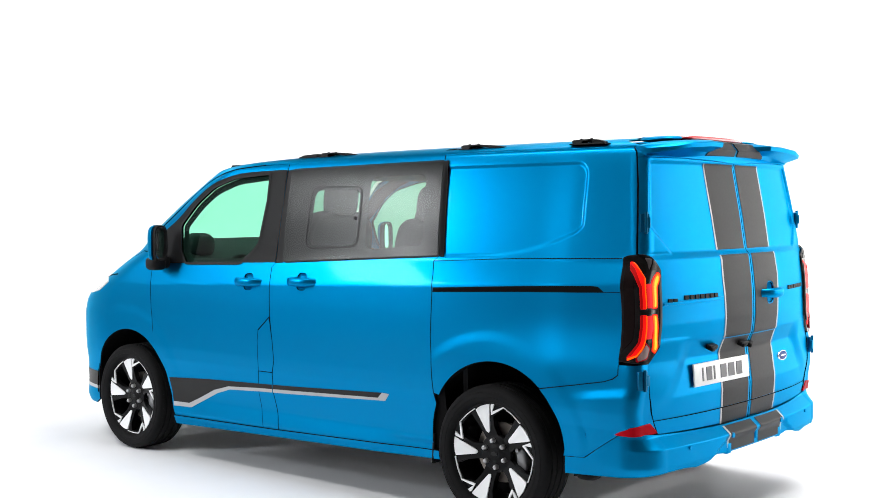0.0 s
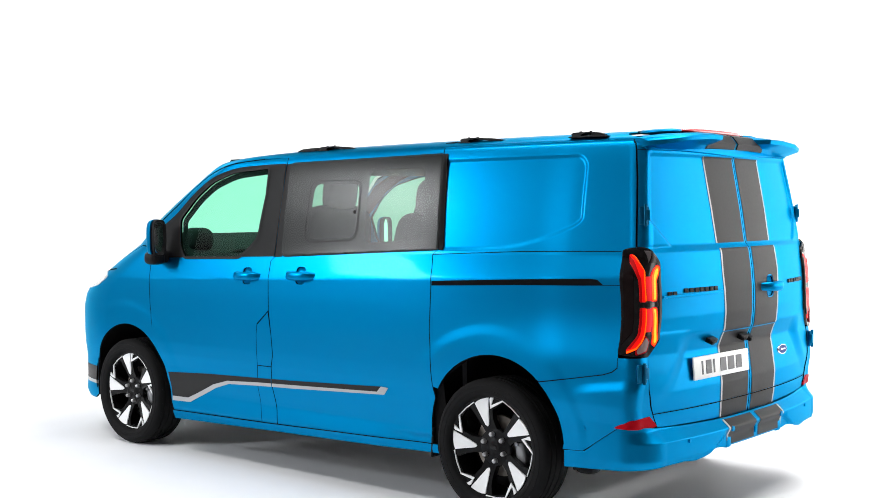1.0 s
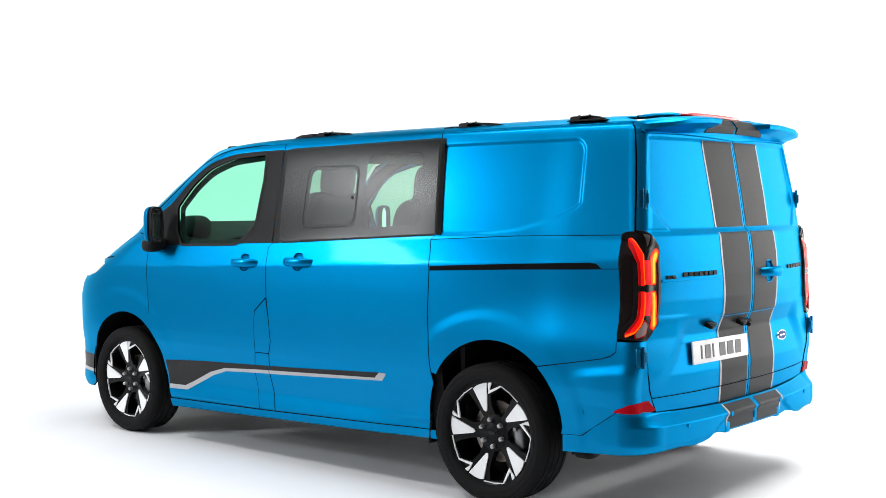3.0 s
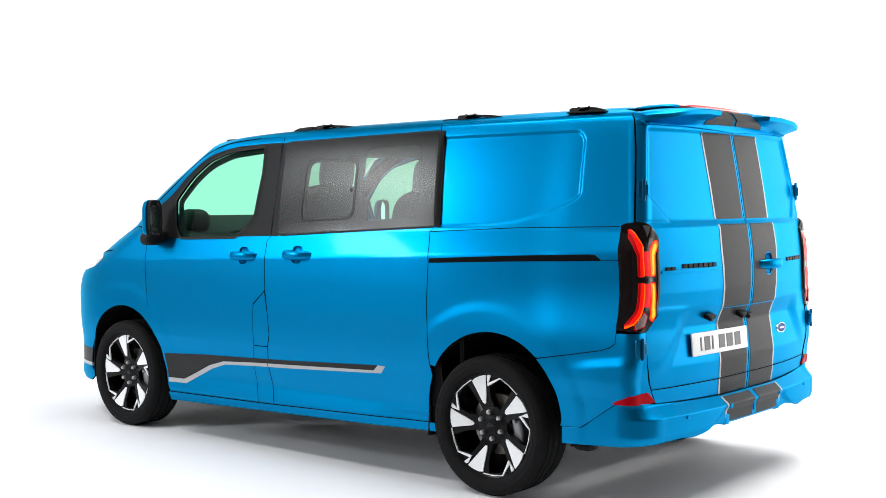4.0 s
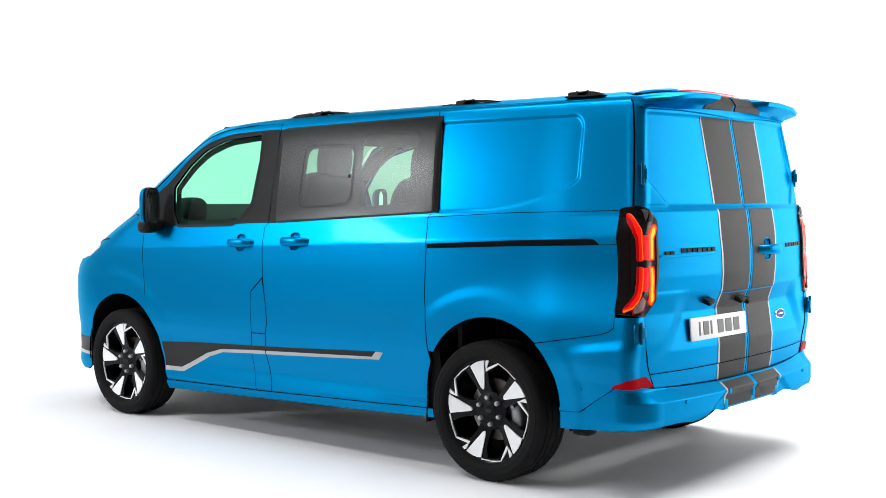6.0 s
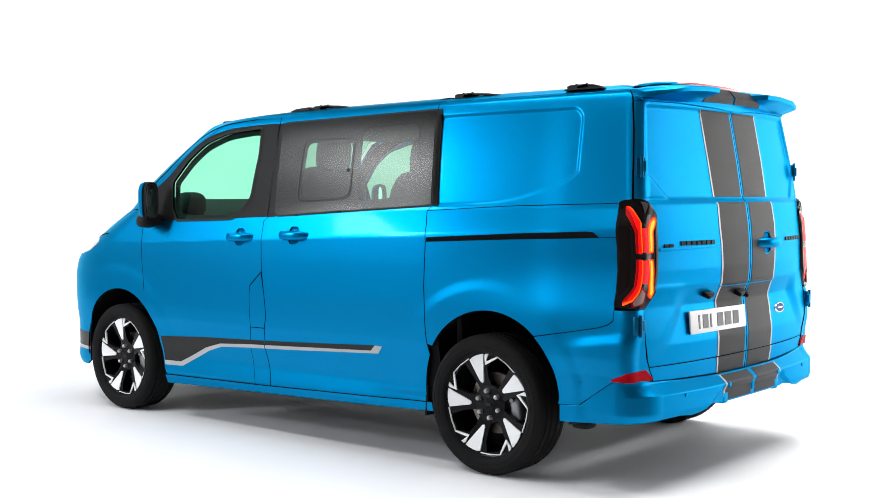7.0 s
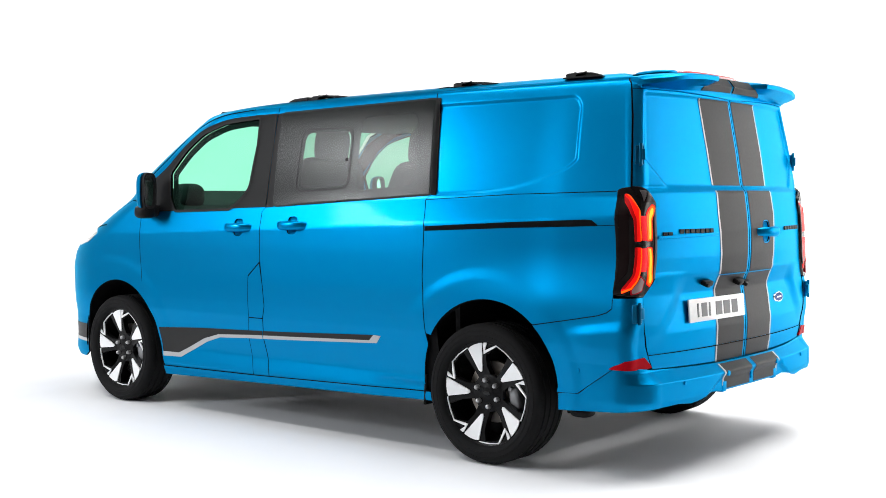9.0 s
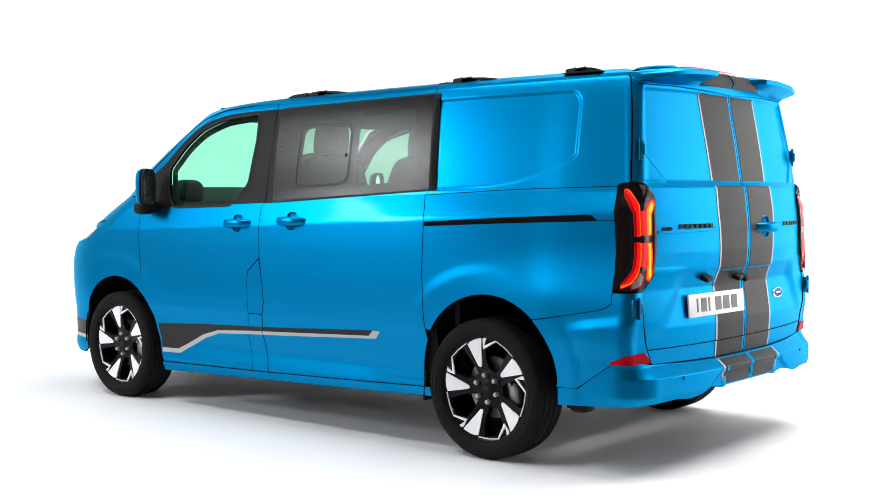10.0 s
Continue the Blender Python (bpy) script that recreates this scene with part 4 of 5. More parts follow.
    # dark bridge over the middle, clear lens with a red rim, and the facets at the top
    panel("bridge", REAR, o([(0.932, 1.120), (0.880, 1.118), (0.838, 1.118), (0.838, 1.098), (0.880, 1.098), (0.932, 1.096)]), M["lamp_black"], lamp, 0.02, 0.02, off=0.0165, depth=0.003)
    panel("lens_rim", REAR, rounded(o([(0.898, 0.968), (0.868, 0.945), (0.872, 0.893), (0.924, 0.878), (0.930, 0.900)]), 0.008), M["reflector"], lamp, 0.015, 0.015, off=0.0140, depth=0.002)
    panel("clear_lens", REAR, rounded(o([(0.892, 0.958), (0.874, 0.940), (0.878, 0.900), (0.916, 0.884), (0.922, 0.898)]), 0.006), M["lamp_clear"], lamp, 0.015, 0.015, off=0.0165, depth=0.004, label="clear reversing lens")
    panel("top_facet", REAR, o([(0.920, 1.350), (0.890, 1.345), (0.898, 1.300)]), M["lamp_grey"], lamp, 0.02, 0.02, off=0.0150, depth=0.003)
    panel("top_facet", REAR, o([(0.884, 1.340), (0.842, 1.300), (0.892, 1.298)]), M["lamp_smoke"], lamp, 0.02, 0.02, off=0.0150, depth=0.003)
    panel("lens_edge", REAR, o([(0.822, 1.27), (0.813, 1.24), (0.812, 0.955), (0.818, 0.945), (0.823, 0.96), (0.824, 1.25)]), M["lamp_grey"], lamp, 0.02, 0.03, off=0.017, depth=0.006)
    panel("side_lens", REAR, o([(1.000, 1.32), (0.955, 1.25), (0.955, 0.98), (0.992, 0.92)]), M["lamp_smoke"], lamp, 0.02, 0.03, off=0.0145, depth=0.003)
    return lamp


tail_lamp(-1), tail_lamp(1)

# ---- rear bumper ----
def bumper_at(v, z):
    """Outer face of the rear bumper: stands off the rear, turns a wide corner and dies into the flanks."""
    a = abs(v)
    s = 1 if v > 0 else -1
    turn, lo, hi, end = 0.17, 0.765, 1.05, 1.29
    cx = half(-0.70, 0.48) + 0.004 - turn
    cy = -(rear_r(cx, 0.48) + 0.066) + turn
    if a < lo:
        x = a / lo * cx
        y, n = -(rear_r(x, 0.48) + 0.066), Vector((0.0, -1.0))
    elif a < hi:
        th = (a - lo) / (hi - lo) * math.pi / 2
        n = Vector((math.sin(th), -math.cos(th)))
        x, y = cx + turn * n.x, cy + turn * n.y
    else:
        y = cy + (a - hi) / (end - hi) * (-0.45 - cy)
        x, n = half(y, 0.48) + 0.004, Vector((1.0, 0.0))
    fold = a - max(0.315, 0.33 + (0.43 - z) * 1.65)
    inward = 0.012 * step(0.39, 0.34, z) * step(1.2, 0.9, a) + 0.018 * step(0.03, -0.01, fold) * step(0.47, 0.43, z)
    # sloping upper face behind a crisp front edge
    inward += min(0.058, 1.12 * max(0.0, z - 0.470)) * step(1.03, 0.78, a)
    return Vector((s * (x - n.x * inward), y - n.y * inward, z))


top_line = [(1.290, 0.401), (1.197, 0.408), (1.14, 0.459), (1.075, 0.513), (1.045, 0.538), (0.96, 0.542), (0.86, 0.535), (0.78, 0.526), (0.6, 0.520), (0.31, 0.512)]
bot_line = [(0.31, 0.378), (0.37, 0.385), (0.44, 0.374), (0.50, 0.360), (0.56, 0.353), (0.65, 0.362), (0.84, 0.355), (1.0, 0.345), (1.12, 0.338), (1.290, 0.325)]
body_out = [(-p[0], p[1]) for p in top_line] + top_line[::-1] + bot_line[::-1] + [(-p[0], p[1]) for p in bot_line]
bump = panel("rear_bumper", bumper_at, body_out, BLUE, van, 0.02, 0.0085, depth=0.008, label="blue sculpted rear bumper with stripe over its step")
# step top of the bumper
bm = bmesh.new()
rows = []
for k in range(41):
    v = -0.80 + 1.60 * k / 40
    z = 0.5025 + 0.030 * abs(v)
    o, i = bumper_at(v, z), REAR(v, 0.51)
    rows.append([bm.verts.new((o.x, o.y + 0.002, z - 0.001)), bm.verts.new((i.x, i.y + 0.05, z + 0.003))])
for a, b in zip(rows, rows[1:]):
    bm.faces.new((a[0], a[1], b[1], b[0]))
part("bumper_step", bm, BLUE, bump, smooth=60)
for s in (-1, 1):
    panel("stripe_decal", bumper_at, [(s * 0.022, 0.505), (s * 0.282, 0.505), (s * 0.276, 0.386), (s * 0.022, 0.386)], M["decal"], bump, 0.02, 0.008, off=0.002, depth=0.001, label="dark grey vinyl stripe")
    panel("stripe_edge", bumper_at, [(s * 0.284, 0.506), (s * 0.298, 0.506), (s * 0.292, 0.402), (s * 0.278, 0.402)], M["silver"], bump, 0.02, 0.008, off=0.002, depth=0.001)
    # stripe over the step
    bm = bmesh.new()
    rows = []
    for k in range(7):
        v = s * (0.022 + 0.26 * k / 6)
        z = 0.5045 + 0.030 * abs(v)
        o, i = bumper_at(v, z), REAR(v, 0.51)
        rows.append([bm.verts.new((o.x, o.y, z)), bm.verts.new((i.x, i.y + 0.03, z + 0.003))])
    for a, b in zip(rows, rows[1:]):
        bm.faces.new((a[0], a[1], b[1], b[0]))
    part("stripe_decal", bm, M["decal"], bump)
    # round sensor dots, towing cap and lower fin
    for v, z, r, mat in ((0.262, 0.462, 0.014, BLUE), (0.62, 0.455, 0.010, BLUE)):
        p = bumper_at(s * v, z)
        bm = bmesh.new()
        cylinder(bm, r, r * 0.9, 0.008, Matrix.Translation(p) @ pose(0, -0.002, 0, 90, 0, 0), 20)
        part("sensor", bm, mat, bump, smooth=40)
    p = bumper_at(s * 0.27, 0.41)
    bm = bmesh.new()
    box(bm, (0.05, 0.05, 0.06), pose(p.x, p.y + 0.022, 0.398), 0.010)
    part("bumper_fin", bm, BLUE, bump, smooth=40)
    # reflector
    def o(pts):
        return [(s * p[0], p[1]) for p in pts]
    panel("reflector", REAR, o([(1.00, 0.541), (0.93, 0.578), (0.82, 0.588), (0.775, 0.542), (0.80, 0.538), (0.96, 0.541)]), M["reflector"], bump, 0.02, 0.015, off=0.010, depth=0.02, label="red rear reflector")
bm = bmesh.new()
box(bm, (0.026, 0.012, 0.066), pose(0, bumper_at(0, 0.44).y + 0.002, 0.437), 0.004)
part("centre_rib", bm, BLUE, bump, smooth=40)

for s, fn in ((-1, LEFT), (1, RIGHT)):
    p = fn(-0.565, 0.520)
    bm = bmesh.new()
    cylinder(bm, 0.011, 0.010, 0.006, Matrix.Translation(p + Vector((s * 0.0035, 0, 0))) @ pose(0, 0, 0, 0, 90, 0), 20)
    part("sensor", bm, BLUE, bump, smooth=40)

# ---- spoiler ----
for s in (-1, 1):
    bm = bmesh.new()
    # stations from the middle outward: trailing edge, root at the roof, height
    st = [(0.235, -0.845, -0.77, 1.908, 1.928), (0.27, -0.922, -0.77, 1.908, 1.926), (0.40, -0.930, -0.765, 1.906, 1.922), (0.58, -0.922, -0.76, 1.895, 1.910), (0.685, -0.895, -0.755, 1.880, 1.898), (0.745, -0.828, -0.74, 1.870, 1.887), (0.762, -0.79, -0.72, 1.866, 1.884)]
    rings = []
    for x, yt, yr, zt, zr in st:
        low = min(1.826 + 0.010 * step(0.46, 0.66, x), zt - 0.022)
        out = x + 0.075 * step(0.33, 0.235, x)
        rings.append([(s * x, yr, zr), (s * x, (yr + yt) / 2, (zr + zt) / 2 + 0.006), (s * x, yt + 0.004, zt + 0.002), (s * x, yt - 0.001, zt - 0.003), (s * x, yt + 0.003, zt - 0.022), (s * (x * 0.7 + out * 0.3), (yr + yt) / 2 - 0.01, max(low + 0.004, zt - 0.045)), (s * (out - 0.01), yr - 0.065, low), (s * (out - 0.01), yr, low)])
    loft(bm, rings)
    part("roof_spoiler", bm, BLUE, van, "blue twin-wing roof spoiler half" if s < 0 else "", smooth=35)
panel("spoiler_lip", REAR, [(-0.90, 1.8285), (-0.60, 1.8285), (0.0, 1.8145), (0.60, 1.8285), (0.90, 1.8285), (0.90, 1.852), (-0.90, 1.852)], BLUE, van, 0.03, 0.006, off=0.012, depth=0.0095)
# middle piece between the wings
for s in (-1, 1):
    bm = bmesh.new()
    prof = [(-0.70, 1.937, 0.25), (-0.80, 1.926, 0.255), (-0.834, 1.917, 0.262), (-0.864, 1.878, 0.288), (-0.852, 1.848, 0.308), (-0.844, 1.842, 0.312), (-0.70, 1.842, 0.312)]
    loft(bm, [[(s * (0.014 + (w - 0.014) * k), y, z) for y, z, w in prof] for k in (0, 0.5, 1)])
    part("spoiler_middle", bm, M["decal"], van, smooth=25)
bm = bmesh.new()
prof = [(-0.70, 1.934), (-0.80, 1.923), (-0.830, 1.913), (-0.859, 1.877), (-0.847, 1.848), (-0.839, 1.842), (-0.70, 1.842)]
loft(bm, [[(x, y, z) for y, z in prof] for x in (-0.02, 0.02)])
part("spoiler_middle", bm, BLUE, van, smooth=25)
bm = bmesh.new()
pillow(bm, (0.66, 0.12, 0.034), pose(0.02, -0.70, 1.940), 3.0)
part("brake_lamp", bm, M["reflector_roof"], van, "red high-level brake lamp on the roof edge", smooth=60)
for s in (-1, 1):
    bm = bmesh.new()
    pillow(bm, (0.17, 0.20, 0.028), pose(s * 0.42, -0.66, 1.932, 0, s * 4, 0), 2.6)
    part("roof_swage", bm, BLUE, van, smooth=60)

# ---- cross bars on the roof ----
# how long the pad ahead of each bar is, and its height
pads = {1.36: (0.20, 0.030), 0.28: (0.09, 0.004)}
for y, z in ((1.36, 1.916), (0.28, 1.914), (-0.43, 1.909)):
    rail = tagged(new("roof_bar"), "black low cross bar with clamped feet on the roof")
    rail.parent = van
    bm = bmesh.new()
    loft(bm, [[(x, y + 0.032 * math.cos(a), z + 0.013 + drop + 0.005 * math.sin(a)) for a in [2 * math.pi * i / 14 for i in range(14)]] for x, drop in ((-0.74, -0.006), (-0.66, 0.0), (0.66, 0.0), (0.74, -0.006))])
    part("bar", bm, M["plastic"], rail, smooth=50)
    for s in (-1, 1):
        def strip(name, prof, w0, w1, mat, bevel):
            """A block with the given side view, (length, height) pairs about the bar, from w0 to w1 across."""
            bm = bmesh.new()
            loft(bm, [[(s * x, y + 0.82 * dy, z + 0.52 * dz) for dy, dz in prof] for x in (w0, w1)])
            bmesh.ops.bevel(bm, geom=bm.edges[:], offset=bevel, segments=2, affect="EDGES", clamp_overlap=True)
            return part(name, bm, mat, rail, smooth=40)
        arm = y in pads
        strip("foot_base", [(0.105, -0.016), (0.095, -0.004), (0.02, -0.003), (-0.01, -0.010), (-0.01, -0.020)] if arm else [(0.105, -0.016), (0.095, -0.004), (-0.11, -0.003), (-0.16, -0.010), (-0.16, -0.020)], 0.70, 0.775, M["rubber"], 0.003)
        strip("clamp", [(0.085, -0.006), (0.088, 0.022), (0.070, 0.032), (-0.055, 0.034), (-0.062, 0.026), (0.012, 0.020), (0.022, -0.006)], 0.705, 0.765, M["rubber"], 0.003)
        strip("rear_leg", [(-0.050, 0.014), (-0.046, 0.032), (-0.16, 0.020), (-0.25, 0.0), (-0.25, -0.014), (-0.14, -0.008), (-0.12, 0.006)] if arm else [(-0.052, -0.006), (-0.040, 0.030), (-0.085, 0.028), (-0.135, 0.004), (-0.135, -0.006)], 0.715, 0.755, M["plastic"], 0.003)
        for k in (-1, 1):
            bm = bmesh.new()
            cylinder(bm, 0.007, 0.006, 0.008, pose(s * 0.735, y + 0.005 + 0.030 * k, z + 0.019), 10)
            part("bolt", bm, M["rubber"], rail, smooth=40)
        if not arm:
            continue
        long, high = pads[y]
        strip("pad", [(0.12, -0.016), (0.12, high * 0.9), (0.12 + long * 0.7, high * 0.75 - 0.004), (0.12 + long, -0.006), (0.12 + long, -0.018)], 0.70, 0.77, M["rubber"], 0.004)

# ---- wheels ----
def sector(turn, outline):
    """Points (angle, radius) in units of the rim, turned; seen from outside on the left flank."""
    R = 0.2600
    return [(R * r * math.cos(radians(a + turn)), R * r * math.sin(radians(a + turn))) for a, r in outline]


def make_wheel():
    w = tagged(new("wheel"), "black five-spoke alloy wheel with machined faces and low tyre")
    # tyre: bead, wall, shoulder, tread with four grooves; x grows outward
    bm = bmesh.new()
    half_prof = [(0.257, 0.075), (0.2645, 0.100), (0.270, 0.110), (0.285, 0.118), (0.310, 0.1195), (0.330, 0.116), (0.340, 0.107), (0.3475, 0.096), (0.3505, 0.080), (0.3515, 0.072)]
    groove = []
    for gx in (0.066, 0.024):
        groove += [(0.3518, gx + 0.006), (0.3450, gx + 0.0045), (0.3450, gx - 0.0045), (0.3520, gx - 0.006)]
    prof = half_prof + groove
    prof = prof + [(r, -x) for r, x in prof[::-1]]
    lathe(bm, prof, 96)
    part("tyre", bm, M["tyre"], w, "black low-profile tyre", smooth=35)
    bm = bmesh.new()
    for k in range(72):
        for sgn in (1, -1):
            a = 360 * k / 72
            box(bm, (0.024, 0.004, 0.005), pose(0, 0, 0, a, 0, 0) @ pose(sgn * 0.094, 0, 0.3425, 0, sgn * 38, 20))
    tagged(part("tread_block", bm, M["tyre"], w), kind="stuff")
    for rr in (0.292, 0.318):
        bm = bmesh.new()
        lathe(bm, [(rr - 0.002, 0.1175), (rr, 0.1202), (rr + 0.002, 0.1175)], 96)
        part("wall_rib", bm, M["tyre"], w, smooth=30)
    # barrel and lip
    bm = bmesh.new()
    lathe(bm, [(0.2605, 0.080), (0.2625, 0.086), (0.2610, 0.0895), (0.2560, 0.0885), (0.2490, 0.084), (0.2440, 0.077), (0.236, 0.055), (0.228, 0.02), (0.226, -0.06), (0.234, -0.085), (0.250, -0.09)], 96)
    rim = part("rim", bm, M["rim_black"], w, "gloss black rim barrel", smooth=40)
    FACE = 0.092
    for k in range(5):
        t = -72 * k

        def flat(x):
            def to3(p):
                r = math.hypot(*p)
                return (x - (0.030 * step(0.20, 0.06, r)), p[0], p[1])
            return to3
        # black spoke
        bm = bmesh.new()
        prism(bm, sector(t, [(126, 0.985), (118, 0.99), (110, 0.99), (100, 0.985), (88, 0.985), (88, 0.85), (89, 0.70), (90, 0.52), (82, 0.36), (80, 0.20), (105, 0.18), (130, 0.20), (130, 0.36), (125, 0.52), (124, 0.72)]), flat(FACE - 0.006), (-0.035, 0, 0))
        bmesh.ops.bevel(bm, geom=[e for e in bm.edges if len(e.link_faces) == 2 and e.calc_face_angle(0) > 0.8], offset=0.003, segments=2, affect="EDGES")
        part("spoke", bm, M["rim_black"], w, smooth=40)
        # machined blade
        bm = bmesh.new()
        prism(bm, sector(t, [(116, 0.925), (111, 0.950), (104.6, 0.964), (98, 0.974), (94.0, 0.978), (94.3, 0.93), (105.5, 0.445), (111, 0.424), (114.5, 0.470)]), flat(FACE), (-0.008, 0, 0))
        part("machined_face", bm, M["machined"], w)
        # thin machined edge: sliver, notch and chord to the next blade
        bm = bmesh.new()
        prism(bm, sector(t, [(92.2, 0.955), (91, 0.983), (87, 0.988), (90.5, 0.83), (74, 0.990), (60, 0.966), (45, 0.962), (45, 0.945), (60, 0.950), (73, 0.970), (91.6, 0.765)]), flat(FACE), (-0.008, 0, 0))
        part("machined_edge", bm, M["machined"], w)
        # black rim shoulder outside the chord
        bm = bmesh.new()
        prism(bm, sector(t, [(91, 0.995), (80, 1.0), (70, 1.0), (58, 1.0), (46, 1.0), (46, 0.93), (62, 0.925), (75.5, 0.93), (90, 0.74)]), flat(FACE - 0.008), (-0.02, 0, 0))
        part("rim_web", bm, M["rim_black"], w)
    # hub, cap and nuts
    bm = bmesh.new()
    lathe(bm, [(0.098, 0.045), (0.094, 0.062), (0.080, 0.066), (0.045, 0.067), (0.036, 0.072), (0.031, 0.073), (0.0005, 0.074)], 48)
    part("hub", bm, M["pillar_black"], w, smooth=40)
    bm = bmesh.new()
    cylinder(bm, 1, 0.95, 0.004, pose(0.0755, 0, 0, 0, 90, 0) @ Matrix.Diagonal((0.010, 0.022, 1, 1)), 28)
    part("cap_oval", bm, M["decal"], w, smooth=40)
    for k in range(6):
        a = radians(60 * k + 38)
        bm = bmesh.new()
        cylinder(bm, 0.0135, 0.0125, 0.022, pose(0.071, 0.067 * math.cos(a), 0.067 * math.sin(a), 0, 90, 0), 12)
        bmesh.ops.create_uvsphere(bm, u_segments=12, v_segments=6, radius=0.0125, matrix=pose(0.081, 0.067 * math.cos(a), 0.067 * math.sin(a)))
        part("wheel_nut", bm, M["nut"], w, smooth=40)
    # brake disc and caliper
    bm = bmesh.new()
    lathe(bm, [(0.06, 0.015), (0.09, 0.012), (0.155, 0.012), (0.156, 0.0), (0.155, -0.014), (0.06, -0.014)], 48)
    part("brake_disc", bm, M["disc"], w, smooth=30)
    bm = bmesh.new()
    box(bm, (0.07, 0.060, 0.12), pose(0.005, 0.138, -0.02, 10, 0, 0), 0.016, 3)
    for dz in (-0.055, 0.03):
        cylinder(bm, 0.011, 0.010, 0.05, pose(0.030, 0.128, dz, 0, 90, 0), 12)
    part("brake_caliper", bm, M["caliper"], w, smooth=40)
    bm = bmesh.new()
    cylinder(bm, 0.225, 0.225, 0.004, pose(-0.05, 0, 0, 0, 90, 0), 48)
    part("splash_shield", bm, M["dark"], w)
    return w


def place(ob, m):
    ob.matrix_basis = m


OUT = 0.870
wheel = make_wheel()
wheel.parent = van
# x of the wheel points outward: turned half round for the left flank, then set to the seen angle
place(wheel, pose(-OUT, 0, HUB_Z, 0, 0, 180))
for m in (pose(-OUT, BASE, HUB_Z, 0, 0, 180) @ pose(0, 0, 0, -4, 0, 0), pose(OUT, 0, HUB_Z, 20, 0, 0), pose(OUT, BASE, HUB_Z, 50, 0, 0)):
    c = copy_thing(wheel, m)

# ---- mirrors ----
def squared(a, p=0.55):
    c, q = math.cos(a), math.sin(a)
    return math.copysign(abs(c) ** p, c), math.copysign(abs(q) ** p, q)


def mirror(s):
    base = Vector((s * 1.062, 2.62, 1.390))
    w0, h0 = 0.048, 0.118
    angles = [2 * math.pi * i / 32 for i in range(32)]
    bm = bmesh.new()
    loft(bm, [[(base.x + s * 0.006 + (w0 + 0.006 - 0.05 * t ** 3) * squared(a)[0], base.y + 0.012 + 0.085 * t, base.z + (h0 + 0.004 - 0.05 * t ** 2.5) * squared(a)[1]) for a in angles] for t in [k / 8 for k in range(9)]])
    m = part("door_mirror", bm, BLUE, van, "blue-capped black door mirror", smooth=50)
    bm = bmesh.new()
    loft(bm, [[(base.x + w0 * k * squared(a)[0], base.y + y, base.z + h0 * k * squared(a)[1]) for a in angles] for k, y in ((1.0, 0.03), (1.02, 0.0), (1.0, -0.016), (0.90, -0.016), (0.87, 0.004))], close_ends=False)
    part("mirror_frame", bm, M["plastic"], m, smooth=50)
    bm = bmesh.new()
    loft(bm, [[(base.x + 0.88 * k * w0 * squared(a)[0], base.y + 0.001 - 0.005 * (1 - k * k) + s * 0.085 * k * w0 * squared(a)[0], base.z + 0.89 * k * h0 * squared(a)[1]) for a in angles] for k in (1.0, 0.8, 0.6, 0.4, 0.2, 0.05)])
    part("mirror_glass", bm, M["mirror"], m, "slightly domed mirror glass", smooth=60)
    bm = bmesh.new()
    pillow(bm, (0.115, 0.12, 0.085), pose(s * 1.062, 2.665, 1.262), 3.0)
    pillow(bm, (0.20, 0.12, 0.080), pose(s * 0.995, 2.70, 1.268), 3.5)
    part("mirror_foot", bm, M["plastic"], m, smooth=60)


mirror(-1), mirror(1)

# ---- underside and inside ----
bm = bmesh.new()
box(bm, (1.10, 3.9, 0.14), pose(0, 1.75, 0.42), 0.03)
box(bm, (1.84, 2.10, 0.06), pose(0, 1.47, 0.36), 0.02)
part("floor_pan", bm, M["dark"], van)
bm = bmesh.new()
box(bm, (1.50, 0.50, 0.06), pose(0, -0.62, 0.49), 0.02)
part("boot_floor", bm, M["dark"], van)
for s in (-1, 1):
    bm = bmesh.new()
    box(bm, (0.20, 0.014, 0.16), pose(s * 0.87, 0.390, 0.335, 4, 0, 0), 0.005)
    part("mud_flap", bm, M["plastic"], van)
    bm = bmesh.new()
    pillow(bm, (0.10, 0.11, 0.05), pose(s * 0.84, -0.50, 0.30), 3)
    part("jacking_lug", bm, M["plastic"], van, smooth=60)
    # hidden plate added behind the rear wheel to block light under the bumper
    bm = bmesh.new()
    box(bm, (0.40, 0.016, 0.26), pose(s * 0.745, -0.475, 0.435, -6, 0, 0), 0.005)
    part("light_baffle", bm, M["plastic"], van)
for yy in (0.0, BASE):
    bm = bmesh.new()
    cylinder(bm, 0.05, 0.05, 1.5, pose(0, yy, HUB_Z, 0, 90, 0), 16)
    part("axle", bm, M["dark"], van, smooth=40)
# bulkhead behind the crew row, headliner, floor of the cabin
bm = bmesh.new()
loft(bm, [[(s * x, y, z) for s, x, z in ((-1, 0.90, 0.40), (-1, 0.92, 1.25), (-1, 0.80, 1.84), (-1, 0.70, 1.88), (1, 0.70, 1.88), (1, 0.80, 1.84), (1, 0.92, 1.25), (1, 0.90, 0.40))] for y in (0.20, 0.23)])
part("bulkhead", bm, M["cabin"], van)
bm = bmesh.new()
loft(bm, [[(-0.80, y, z), (0.80, y, z), (0.74, y, 1.89), (-0.74, y, 1.89)] for y, z in ((0.24, 1.79), (1.60, 1.80), (1.75, 1.80), (2.28, 1.81))])
part("headliner", bm, M["cabin"], van)


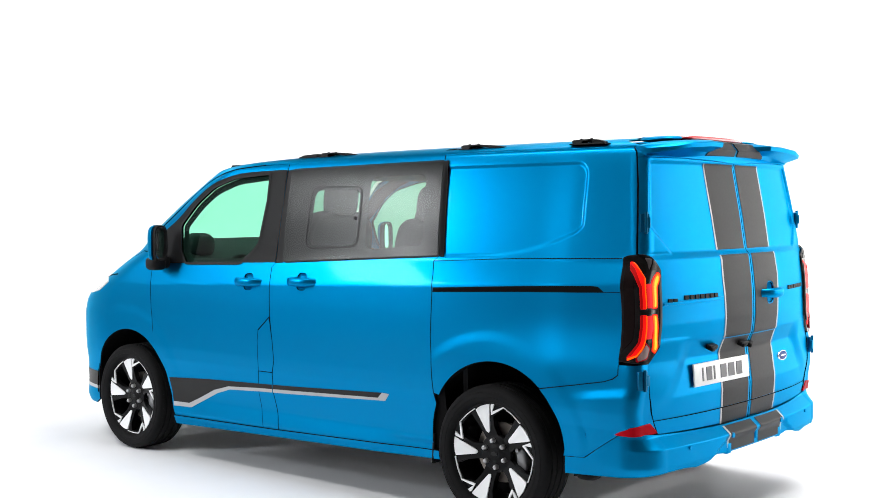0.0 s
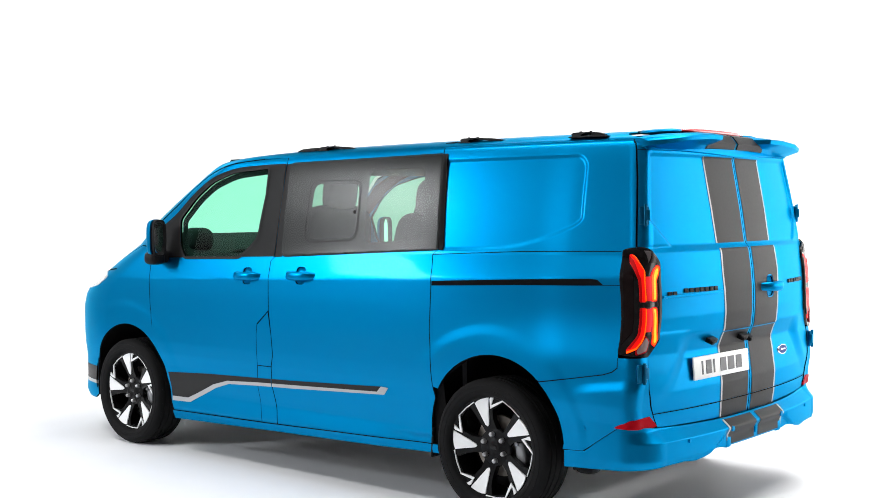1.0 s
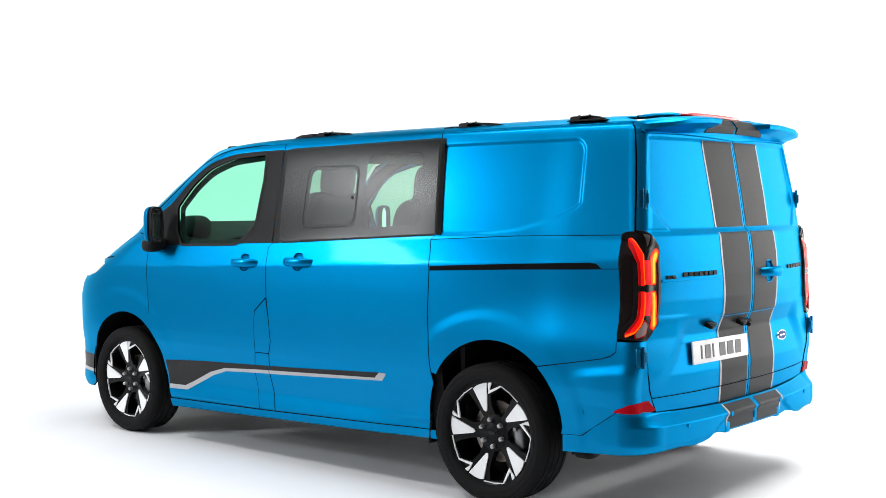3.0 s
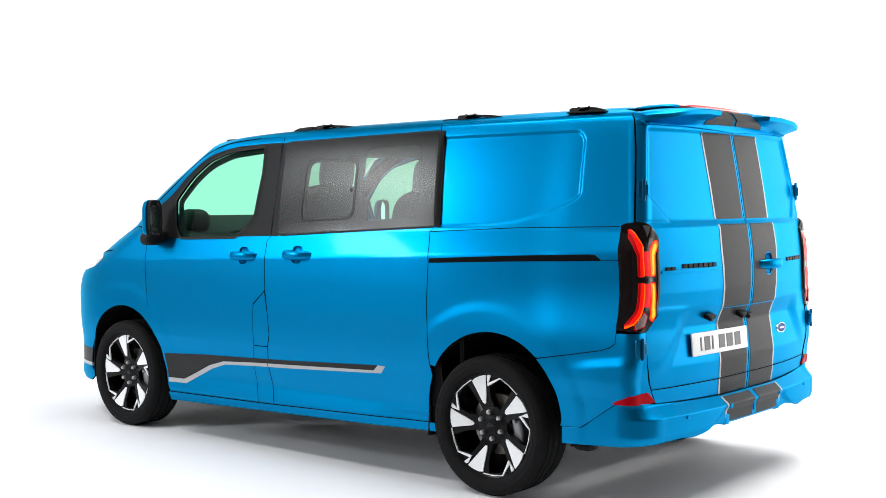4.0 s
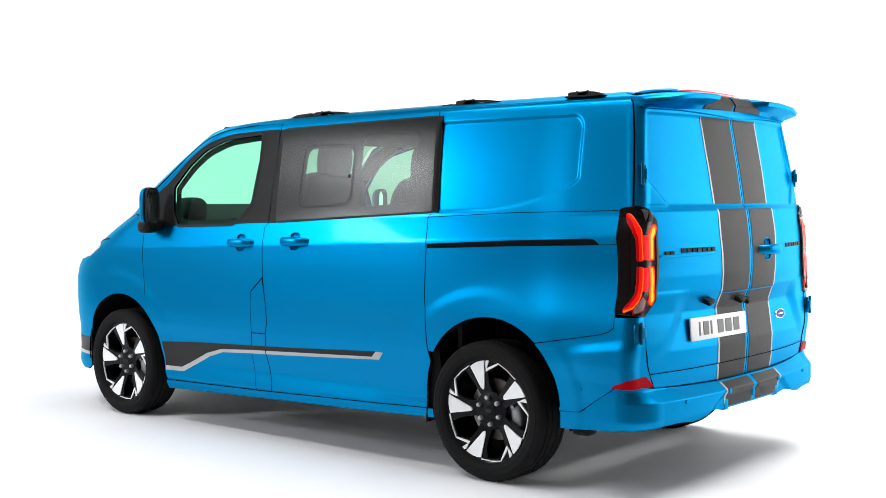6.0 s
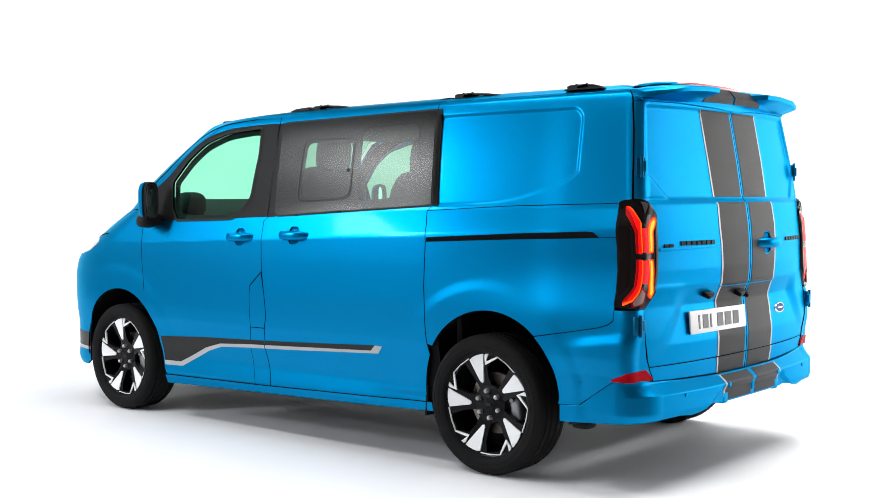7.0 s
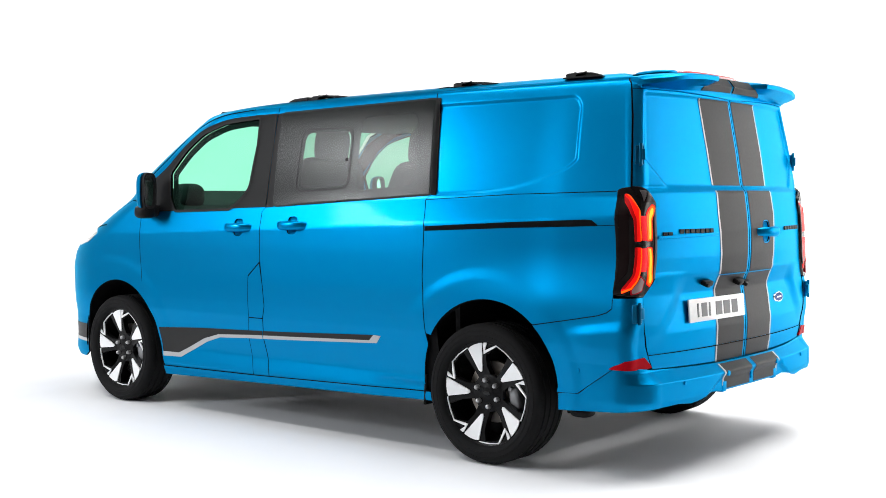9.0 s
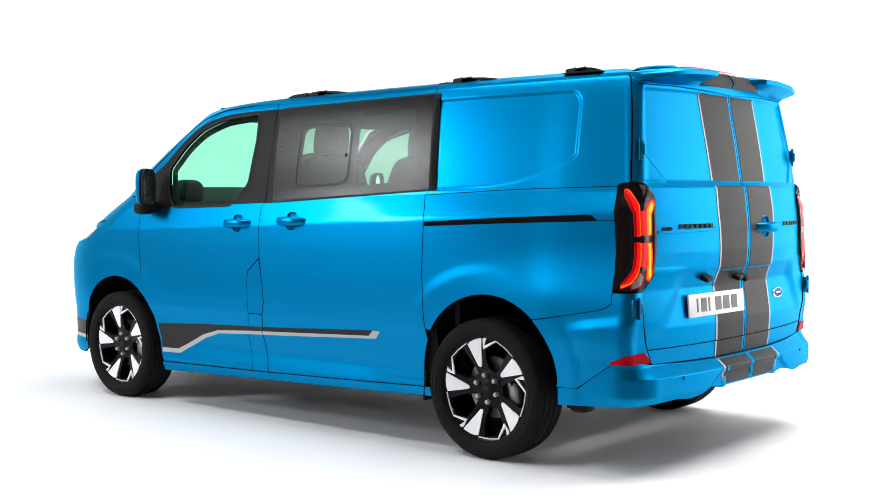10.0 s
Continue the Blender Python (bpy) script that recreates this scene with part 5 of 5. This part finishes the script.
def seat(x, y, w, head=1.60):
    st = new("seat")
    st.parent = van
    bm = bmesh.new()
    pillow(bm, (w, 0.52, 0.20), pose(x, y, 0.80, 6, 0, 0), 4)
    part("cushion", bm, M["cabin"], st, smooth=60)
    bm = bmesh.new()
    pillow(bm, (w, 0.15, 0.80 if head > 1.65 else 0.72), pose(x, y - 0.29, 1.195 if head > 1.65 else 1.18, 10, 0, 0), 5)
    part("backrest", bm, M["cabin"], st, smooth=60)
    bm = bmesh.new()
    pillow(bm, (0.25, 0.12, 0.24), pose(x, y - 0.37, head, 8, 0, 0), 3.2)
    for e in (-0.06, 0.06):
        cylinder(bm, 0.007, 0.007, 0.16, pose(x + e, y - 0.36, head - 0.11, 8, 0, 0), 8)
    part("headrest", bm, M["cabin"], st, smooth=60)


seat(-0.415, 1.99, 0.56, head=1.665)
seat(0.40, 1.97, 0.50, head=1.50)
for x in (-0.52, 0.0, 0.52):
    seat(x, 1.12, 0.46, head=1.61)
# trim on the door pillars
for s in (-1, 1):
    bm = bmesh.new()
    loft(bm, [[(s * x, y0, z), (s * (x - 0.09), y0 + 0.03, z), (s * (x - 0.07), y0 + 0.11, z), (s * x, y0 + 0.13, z)] for x, y0, z in ((0.90, 1.60, 1.15), (0.86, 1.60, 1.50), (0.78, 1.60, 1.84))])
    part("pillar_trim", bm, M["cabin"], van, smooth=40)
bm = bmesh.new()
loft(bm, [[(x, 2.62, 0.7), (x, 2.62, 1.12), (x, 2.70, 1.25), (x, 2.88, 1.315), (x, 3.08, 1.385), (x, 3.17, 1.405), (x, 3.17, 0.7)] for x in (-0.70, 0.70)])
part("dashboard", bm, M["cabin"], van, smooth=30)
bm = bmesh.new()
pillow(bm, (0.20, 0.20, 0.17), pose(-0.54, 2.90, 1.366), 2.8)
part("instrument_hood", bm, M["cabin"], van, smooth=60)
steer = pose(-0.42, 2.50, 1.13, 62, 0, 0)
bm = bmesh.new()
ring = []
for k in range(36):
    a = 2 * math.pi * k / 36
    ring.append([steer @ Vector(((0.185 + 0.017 * math.cos(b)) * math.cos(a), (0.185 + 0.017 * math.cos(b)) * math.sin(a), 0.017 * math.sin(b))) for b in [2 * math.pi * i / 10 for i in range(10)]])
loft(bm, ring + [ring[0]], close_ends=False)
wheel_s = part("steering_wheel", bm, M["cabin"], van, smooth=60)
bm = bmesh.new()
pillow(bm, (0.19, 0.15, 0.06), steer @ pose(0, 0, 0.0), 3)
box(bm, (0.36, 0.035, 0.02), steer, 0.006)
box(bm, (0.035, 0.18, 0.02), steer @ pose(0, -0.09, 0), 0.006)
part("boss", bm, M["cabin"], wheel_s, smooth=50)
